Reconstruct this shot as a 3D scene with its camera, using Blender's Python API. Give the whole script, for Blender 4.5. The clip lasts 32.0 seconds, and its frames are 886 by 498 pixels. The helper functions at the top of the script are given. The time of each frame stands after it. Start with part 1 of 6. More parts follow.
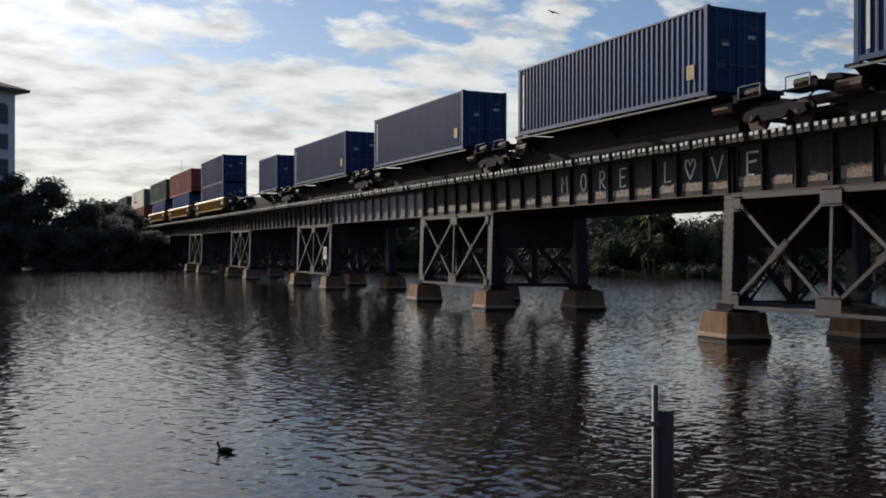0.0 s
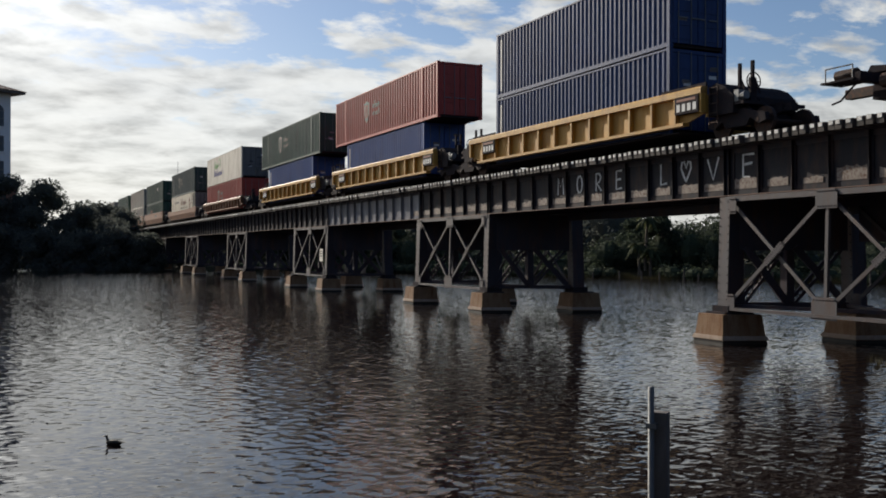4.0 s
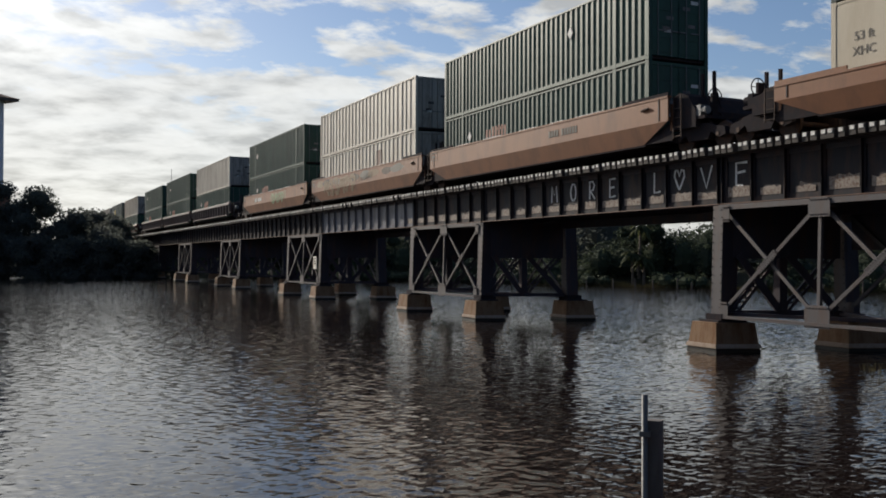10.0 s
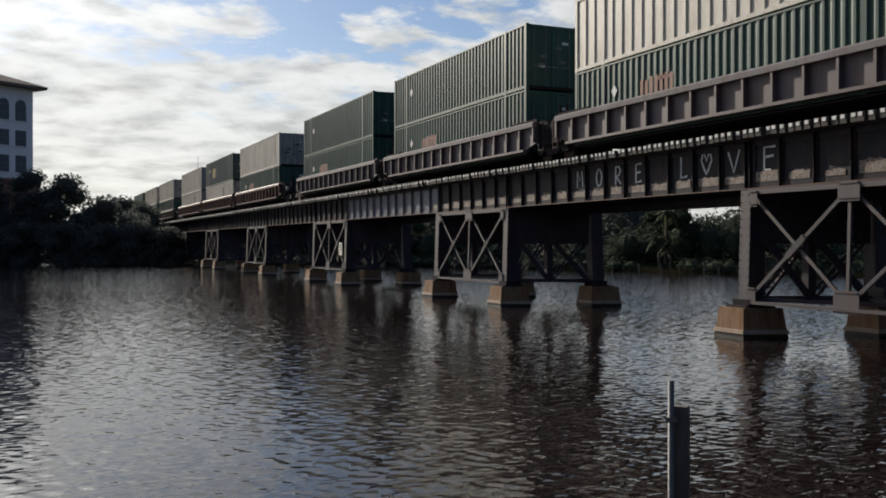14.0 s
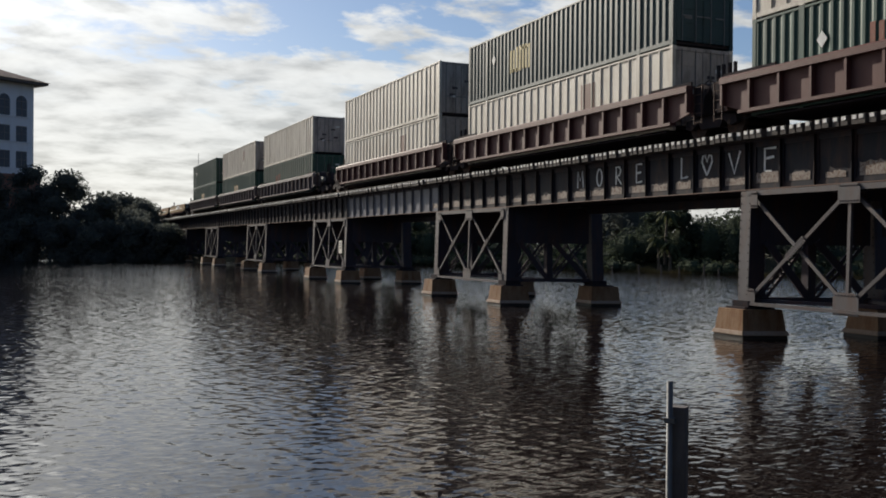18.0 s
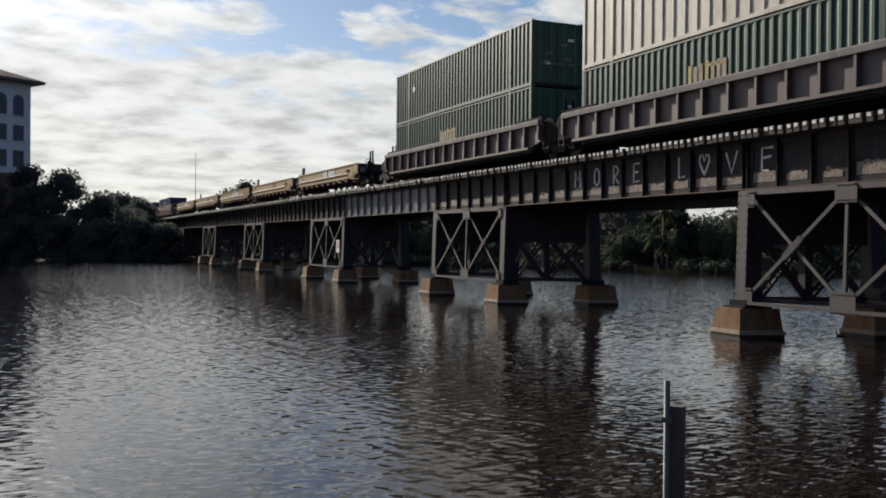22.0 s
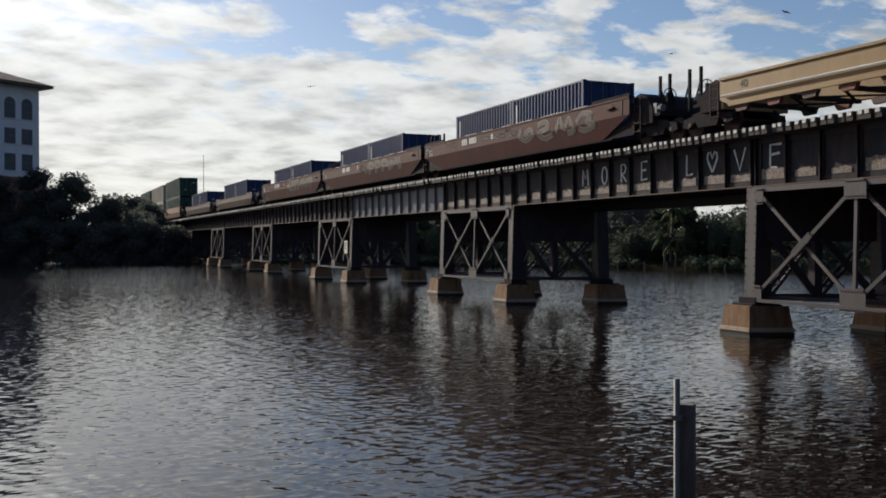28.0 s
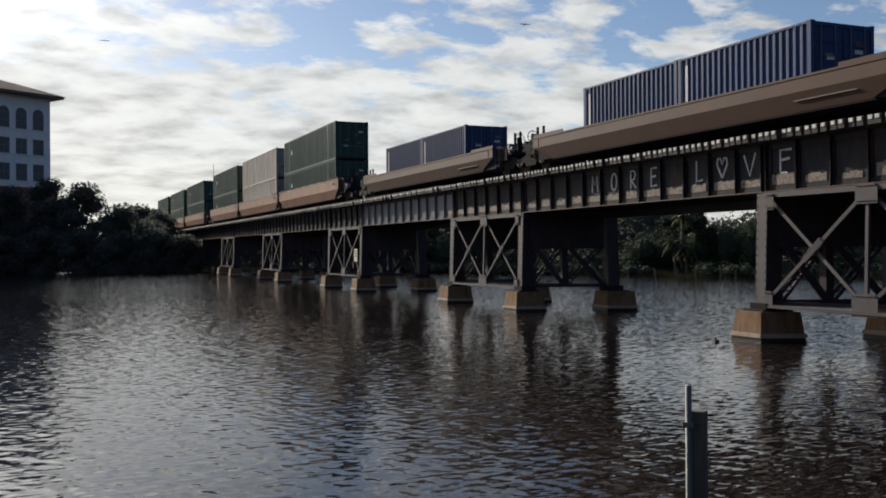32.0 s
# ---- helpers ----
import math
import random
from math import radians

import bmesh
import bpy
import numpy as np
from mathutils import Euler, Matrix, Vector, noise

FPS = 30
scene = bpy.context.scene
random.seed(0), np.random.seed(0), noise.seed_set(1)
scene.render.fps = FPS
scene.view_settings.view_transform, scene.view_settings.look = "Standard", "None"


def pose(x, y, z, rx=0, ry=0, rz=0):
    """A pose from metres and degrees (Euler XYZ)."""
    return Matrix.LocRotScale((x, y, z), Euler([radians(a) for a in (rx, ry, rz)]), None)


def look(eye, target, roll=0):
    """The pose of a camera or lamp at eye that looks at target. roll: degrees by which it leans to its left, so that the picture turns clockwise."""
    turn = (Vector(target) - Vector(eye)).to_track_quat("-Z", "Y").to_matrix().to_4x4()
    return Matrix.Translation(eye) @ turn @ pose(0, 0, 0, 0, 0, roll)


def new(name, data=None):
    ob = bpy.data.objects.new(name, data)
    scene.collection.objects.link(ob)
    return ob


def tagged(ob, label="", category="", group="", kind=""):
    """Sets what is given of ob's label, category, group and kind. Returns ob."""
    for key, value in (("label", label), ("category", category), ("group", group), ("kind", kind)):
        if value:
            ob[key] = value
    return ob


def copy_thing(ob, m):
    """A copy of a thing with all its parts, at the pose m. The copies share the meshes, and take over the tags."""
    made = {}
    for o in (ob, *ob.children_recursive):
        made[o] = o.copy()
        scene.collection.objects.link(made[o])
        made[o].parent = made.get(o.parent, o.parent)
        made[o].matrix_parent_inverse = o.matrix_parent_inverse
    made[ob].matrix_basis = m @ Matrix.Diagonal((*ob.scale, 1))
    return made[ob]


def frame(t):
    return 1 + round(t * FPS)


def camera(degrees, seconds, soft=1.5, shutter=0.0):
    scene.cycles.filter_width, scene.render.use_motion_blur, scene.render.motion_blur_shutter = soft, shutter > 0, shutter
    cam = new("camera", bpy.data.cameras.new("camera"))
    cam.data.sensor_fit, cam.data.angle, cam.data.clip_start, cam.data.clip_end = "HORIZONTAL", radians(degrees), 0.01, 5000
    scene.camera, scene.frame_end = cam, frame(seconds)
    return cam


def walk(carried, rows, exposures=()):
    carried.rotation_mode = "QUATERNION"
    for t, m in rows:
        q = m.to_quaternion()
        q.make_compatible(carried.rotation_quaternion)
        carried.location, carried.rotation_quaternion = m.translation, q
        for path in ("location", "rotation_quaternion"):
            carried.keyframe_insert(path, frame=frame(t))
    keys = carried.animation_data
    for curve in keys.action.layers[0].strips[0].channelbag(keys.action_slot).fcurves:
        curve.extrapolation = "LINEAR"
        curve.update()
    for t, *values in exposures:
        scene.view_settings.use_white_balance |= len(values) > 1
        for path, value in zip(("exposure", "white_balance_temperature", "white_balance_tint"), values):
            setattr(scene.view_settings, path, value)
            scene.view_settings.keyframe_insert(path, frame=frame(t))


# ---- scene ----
# ---------------------------------------------------------------- camera
EYE = Vector((21.829, -19.528, 2.719))


def aim(yaw, pitch, roll):
    """Pose at EYE, heading yaw degrees to the left of +Y."""
    y, p = radians(yaw), radians(pitch)
    way = Vector((-math.sin(y) * math.cos(p), math.cos(y) * math.cos(p), math.sin(p)))
    return look(EYE, EYE + way, roll)


cam = camera(50.38, 32.0, 1.8)
walk(cam, [
    (0, aim(65.201, -0.019, 0.070)),
    (0.5, aim(65.211, 0.120, 0.015)),
    (1, aim(65.207, 0.089, 0.031)),
    (1.5, aim(65.212, 0.009, -0.075)),
    (2, aim(65.263, -0.025, -0.266)),
    (2.5, aim(65.204, 0.112, -0.163)),
    (3, aim(65.049, 0.146, 0.076)),
    (3.5, aim(64.991, 0.112, 0.060)),
    (5.5, aim(64.900, 0.078, 0.235)),
    (6, aim(64.844, 0.089, 0.075)),
    (6.5, aim(64.943, 0.434, -0.029)),
    (7, aim(65.265, 0.710, -0.094)),
    (7.5, aim(65.310, 0.817, -0.104)),
    (8, aim(64.992, 0.857, -0.043)),
    (8.5, aim(64.880, 0.912, -0.011)),
    (9, aim(64.939, 0.932, 0.009)),
    (9.5, aim(64.944, 0.879, 0.014)),
    (10, aim(64.597, 0.579, 0.157)),
    (10.5, aim(64.428, 0.308, 0.393)),
    (11, aim(64.611, 0.044, 0.477)),
    (11.5, aim(64.807, -0.116, 0.487)),
    (12, aim(64.904, -0.225, 0.471)),
    (12.5, aim(65.045, -0.477, 0.267)),
    (13, aim(65.331, -0.440, 0.054)),
    (13.5, aim(65.977, -0.351, -0.142)),
    (14, aim(66.126, -0.281, 0.005)),
    (14.5, aim(66.169, -0.230, 0.083)),
    (16.5, aim(66.192, 0.049, 0.184)),
    (17, aim(66.089, -0.004, 0.253)),
    (17.5, aim(66.054, -0.186, 0.436)),
    (18, aim(66.119, -0.349, 0.440)),
    (18.5, aim(66.069, -0.445, 0.490)),
    (19, aim(66.061, -0.440, 0.420)),
    (19.5, aim(66.032, -0.401, 0.345)),
    (20, aim(66.041, -0.416, 0.306)),
    (20.5, aim(66.040, -0.462, 0.346)),
    (21, aim(66.040, -0.418, 0.383)),
    (21.5, aim(65.993, -0.441, 0.405)),
    (22, aim(65.963, -0.390, 0.456)),
    (22.5, aim(65.965, -0.243, 0.415)),
    (23, aim(65.956, -0.267, 0.370)),
    (23.5, aim(65.963, -0.232, 0.202)),
    (24, aim(66.012, -0.231, 0.151)),
    (24.5, aim(66.056, -0.227, 0.219)),
    (25, aim(66.132, -0.351, 0.178)),
    (25.5, aim(66.173, -0.389, 0.065)),
    (27.5, aim(66.445, -0.350, -0.002)),
    (28, aim(66.455, -0.396, -0.054)),
    (28.5, aim(66.505, -0.439, -0.098)),
    (29, aim(66.550, -0.424, -0.164)),
    (29.5, aim(66.572, -0.465, -0.129)),
    (30, aim(66.512, -0.421, -0.222)),
    (30.5, aim(66.487, -0.264, -0.373)),
    (31, aim(66.623, 0.066, -0.476)),
    (31.5, aim(67.045, 0.081, -0.543)),
    (32, aim(67.043, 0.066, -0.392)),
])

# ---------------------------------------------------------------- light
SUN_HEAD, SUN_ELEV = 104.0, 21.0     # degrees left of +Y, and above the horizon
sh, se = radians(SUN_HEAD), radians(SUN_ELEV)
SUN_DIR = Vector((-math.sin(sh) * math.cos(se), math.cos(sh) * math.cos(se), math.sin(se)))

sun_data = bpy.data.lights.new("sun", "SUN")
sun_data.energy, sun_data.angle, sun_data.color = 3.0, radians(0.6), (1.0, 0.91, 0.78)
sun_ob = new("sun", sun_data)
sun_ob.matrix_world = look(SUN_DIR * 300, (0, 0, 0))


class Nodes:
    """Small builder of node trees."""

    def __init__(self, tree):
        self.tree = tree
        tree.nodes.clear()

    def add(self, kind, ins=None, operation=None, blend_type=None):
        n = self.tree.nodes.new(kind)
        if operation:
            n.operation = operation
        if blend_type:
            n.data_type, n.blend_type = "RGBA", blend_type
        for k, v in (ins or {}).items():
            if isinstance(v, bpy.types.NodeSocket):
                self.tree.links.new(v, n.inputs[k])
            else:
                n.inputs[k].default_value = v
        return n

    def math(self, op, a, b=0.0, c=0.0):
        return self.add("ShaderNodeMath", {0: a, 1: b, 2: c}, operation=op).outputs[0]

    def ramp(self, fac, stops):
        n = self.add("ShaderNodeValToRGB", {"Fac": fac})
        e = n.color_ramp.elements
        while len(e) < len(stops):
            e.new(0.5)
        for el, (p, c) in zip(e, stops):
            el.position, el.color = p, (*c, 1) if not isinstance(c, float) else (c, c, c, 1)
        return n.outputs["Color"]

    def mix(self, fac, a, b, blend="MIX"):
        n = self.add("ShaderNodeMix", {"Factor": fac}, blend_type=blend)
        for i, v in ((6, a), (7, b)):
            if isinstance(v, bpy.types.NodeSocket):
                self.tree.links.new(v, n.inputs[i])
            else:
                n.inputs[i].default_value = (*v, 1)
        return n.outputs[2]


def sky_world():
    world = bpy.data.worlds.new("sky")
    world.use_nodes = True
    scene.world = world
    n = Nodes(world.node_tree)
    sky = n.add("ShaderNodeTexSky")
    sky.sky_type, sky.sun_disc, sky.sun_elevation = "NISHITA", False, se
    sky.air_density, sky.dust_density, sky.ozone_density = 1.0, 0.6, 1.5
    # the sky's rotation counts clockwise from +Y
    sky.sun_rotation = -sh
    co = n.add("ShaderNodeTexCoord").outputs["Generated"]
    xyz = n.add("ShaderNodeSeparateXYZ", {0: co})
    up = n.math("MAXIMUM", xyz.outputs[2], 0.0)
    # a flat cloud deck: patches shrink and flatten towards the horizon
    deep = n.math("ADD", up, 0.20)
    px, py = n.math("DIVIDE", xyz.outputs[0], deep), n.math("DIVIDE", xyz.outputs[1], deep)
    flat = n.add("ShaderNodeCombineXYZ", {0: px, 1: py, 2: 0.0}).outputs[0]
    turned = n.add("ShaderNodeMapping", {"Vector": flat, "Location": (0.35, 1.1, 0.0), "Rotation": (0, 0, radians(-50)), "Scale": (1.0, 0.8, 1.0)}).outputs[0]
    big = n.add("ShaderNodeTexNoise", {"Vector": turned, "Scale": 1.1, "Detail": 2.0, "Roughness": 0.5}).outputs["Fac"]
    mid = n.add("ShaderNodeTexNoise", {"Vector": turned, "Scale": 5.2, "Detail": 9.0, "Roughness": 0.6, "Distortion": 0.15}).outputs["Fac"]
    dens = n.math("ADD", n.math("MULTIPLY", big, 0.55), n.math("MULTIPLY", mid, 0.95))
    dens = n.math("ADD", dens, n.math("MULTIPLY", n.math("SUBTRACT", 0.165, up), 1.9))
    # fewer clouds overhead, more of them round the sun
    d = n.add("ShaderNodeVectorMath", {0: co, 1: SUN_DIR}, operation="DOT_PRODUCT").outputs["Value"]
    near_sun = n.math("POWER", n.math("MAXIMUM", d, 0.0), 5.0)
    dens = n.math("ADD", dens, n.math("MULTIPLY", n.math("MAXIMUM", n.math("SUBTRACT", up, 0.2), 0.0), 1.6))
    dens = n.math("ADD", dens, n.math("MULTIPLY", near_sun, n.add("ShaderNodeMapRange", {"Value": up, 1: 0.25, 2: 0.42, 3: 0.08, 4: 0.5}).outputs[0]))
    cover = n.ramp(dens, [(0.655, 0.0), (0.705, 0.45), (0.765, 0.93), (1.0, 1.0)])
    # clouds shine more towards the sun
    lum = n.add("ShaderNodeMapRange", {"Value": d, 1: 0.05, 2: 0.48, 3: 1.1, 4: 6.4}).outputs[0]
    lum = n.math("ADD", lum, n.add("ShaderNodeMapRange", {"Value": d, 1: 0.45, 2: 0.93, 3: 0.0, 4: 1.7}).outputs[0])
    ring = n.math("MULTIPLY", n.math("POWER", n.math("MAXIMUM", d, 0.0), 36.0), 66.0)
    # haze near the horizon dims the aureole
    ring = n.math("MULTIPLY", ring, n.add("ShaderNodeMapRange", {"Value": up, 1: 0.17, 2: 0.40, 3: 0.0, 4: 1.0}).outputs[0])
    lum = n.math("ADD", lum, ring)
    shade = n.add("ShaderNodeTexNoise", {"Vector": turned, "Scale": 6.5, "Detail": 8.0, "Roughness": 0.55, "Distortion": 0.2}).outputs["Fac"]
    lum = n.math("MULTIPLY", lum, n.ramp(shade, [(0.34, 0.66), (0.45, 0.88), (0.53, 1.02), (0.64, 1.12)]))
    cloud = n.add("ShaderNodeVectorMath", {0: (0.99, 0.99, 0.955), "Scale": lum}, operation="SCALE").outputs[0]
    mixed = n.mix(n.math("MULTIPLY", cover, 0.92), n.mix(1.0, sky.outputs[0], (0.73, 0.785, 0.91), "MULTIPLY"), cloud)
    bg = n.add("ShaderNodeBackground", {"Color": mixed, "Strength": 0.062})
    n.add("ShaderNodeOutputWorld", {"Surface": bg.outputs[0]})


sky_world()
scene.view_settings.exposure = 0.75

# ---------------------------------------------------------------- materials


def surface(name, rgb, rough=0.55, metal=0.0, var=0.25, scale=1.5, dirt=None, dirt_amount=0.45, streak=0.0, bump=0.01, fine=18.0, spec=0.22):
    """Paint or stone with two scales of unevenness, grime of its own colour and fine relief."""
    m = bpy.data.materials.new(name)
    m.use_nodes = True
    n = Nodes(m.node_tree)
    co = n.add("ShaderNodeTexCoord").outputs["Object"]
    rnd = n.add("ShaderNodeObjectInfo").outputs["Random"]
    shift = n.add("ShaderNodeVectorMath", {0: co, 1: n.add("ShaderNodeCombineXYZ", {0: n.math("MULTIPLY", rnd, 37.0), 1: 0.0, 2: 0.0}).outputs[0]}, operation="ADD").outputs[0]
    a = n.add("ShaderNodeTexNoise", {"Vector": shift, "Scale": scale, "Detail": 4.0, "Roughness": 0.6}).outputs["Fac"]
    b = n.add("ShaderNodeTexNoise", {"Vector": shift, "Scale": fine, "Detail": 5.0, "Roughness": 0.65}).outputs["Fac"]
    lo = tuple(c * (1 - var) for c in rgb)
    hi = tuple(min(1.0, c * (1 + var)) for c in rgb)
    col = n.mix(n.math("MULTIPLY_ADD", a, 0.7, n.math("MULTIPLY_ADD", b, 0.5, -0.1)), lo, hi)
    if dirt:
        tall = n.add("ShaderNodeMapping", {"Vector": shift, "Scale": (1.0, 1.0, 0.22 if streak else 1.0)}).outputs[0]
        g = n.add("ShaderNodeTexNoise", {"Vector": tall, "Scale": scale * 2.3, "Detail": 6.0, "Roughness": 0.7}).outputs["Fac"]
        col = n.mix(n.math("MULTIPLY", n.ramp(g, [(0.46, 0.0), (0.66, 1.0)]), dirt_amount), col, dirt)
    bmp = n.add("ShaderNodeBump", {"Height": b, "Strength": 0.6, "Distance": bump}).outputs[0]
    r = n.math("MULTIPLY_ADD", b, 0.25, rough - 0.12)
    p = n.add("ShaderNodeBsdfPrincipled", {"Base Color": col, "Roughness": r, "Metallic": metal, "Normal": bmp, "Specular IOR Level": spec})
    n.add("ShaderNodeOutputMaterial", {"Surface": p.outputs[0]})
    return m


def leaf_surface(name, dark, light, sheer=0.3):
    m = bpy.data.materials.new(name)
    m.use_nodes = True
    n = Nodes(m.node_tree)
    r = n.add("ShaderNodeNewGeometry").outputs["Random Per Island"]
    col = n.mix(r, dark, light)
    p = n.add("ShaderNodeBsdfPrincipled", {"Base Color": col, "Roughness": 0.8, "Specular IOR Level": 0.1})
    t = n.add("ShaderNodeBsdfTranslucent", {"Color": col})
    s = n.add("ShaderNodeMixShader", {0: sheer, 1: p.outputs[0], 2: t.outputs[0]})
    n.add("ShaderNodeOutputMaterial", {"Surface": s.outputs[0]})
    return m


def water_surface():
    m = bpy.data.materials.new("river_water")
    m.use_nodes = True
    n = Nodes(m.node_tree)
    co = n.add("ShaderNodeTexCoord").outputs["Object"]
    turned = n.add("ShaderNodeMapping", {"Vector": co, "Rotation": (0, 0, radians(70)), "Scale": (1.0, 0.32, 1.0)}).outputs[0]
    # wavelets as small tilts of the surface, at two sizes
    a = n.add("ShaderNodeTexNoise", {"Vector": turned, "Scale": 8.2, "Detail": 2.0, "Roughness": 0.5, "Distortion": 0.4}).outputs["Color"]
    b = n.add("ShaderNodeTexNoise", {"Vector": turned, "Scale": 15.0, "Detail": 2.0, "Roughness": 0.5, "Distortion": 0.2}).outputs["Color"]
    gust = n.add("ShaderNodeTexNoise", {"Vector": co, "Scale": 0.05, "Detail": 2.0}).outputs["Fac"]
    # calm between the near bank and the bridge, choppier out in the river and beyond the bridge
    lee = n.add("ShaderNodeVectorMath", {0: co, 1: (-0.908, 0.419, 0.0)}, operation="DOT_PRODUCT").outputs["Value"]
    open_water = n.add("ShaderNodeMapRange", {"Value": lee, 1: 0.0, 2: 75.0, 3: 0.25, 4: 0.68}).outputs[0]
    beyond = n.add("ShaderNodeMapRange", {"Value": n.add("ShaderNodeSeparateXYZ", {0: co}).outputs[1], 1: 2.5, 2: 8.0, 3: 0.25, 4: 0.75}).outputs[0]
    chop = n.math("MULTIPLY", n.math("MAXIMUM", open_water, beyond), n.math("MULTIPLY_ADD", gust, 0.9, 0.55))
    both = n.add("ShaderNodeVectorMath", {0: n.add("ShaderNodeVectorMath", {0: b, "Scale": 0.7}, operation="SCALE").outputs[0], 1: a}, operation="ADD").outputs[0]
    tilt = n.add("ShaderNodeVectorMath", {0: both, 1: (0.85, 0.85, 0.85)}, operation="SUBTRACT").outputs[0]
    flat = n.add("ShaderNodeVectorMath", {0: tilt, 1: (1.0, 1.0, 0.0)}, operation="MULTIPLY").outputs[0]
    tilt = n.add("ShaderNodeVectorMath", {0: flat, "Scale": chop}, operation="SCALE").outputs[0]
    up = n.add("ShaderNodeVectorMath", {0: n.add("ShaderNodeNewGeometry").outputs["Normal"], 1: tilt}, operation="ADD").outputs[0]
    up = n.add("ShaderNodeVectorMath", {0: up}, operation="NORMALIZE").outputs[0]
    p = n.add("ShaderNodeBsdfPrincipled", {"Base Color": (0.010, 0.0065, 0.006, 1), "Roughness": 0.04, "IOR": 1.33, "Normal": up})
    n.add("ShaderNodeOutputMaterial", {"Surface": p.outputs[0]})
    return m


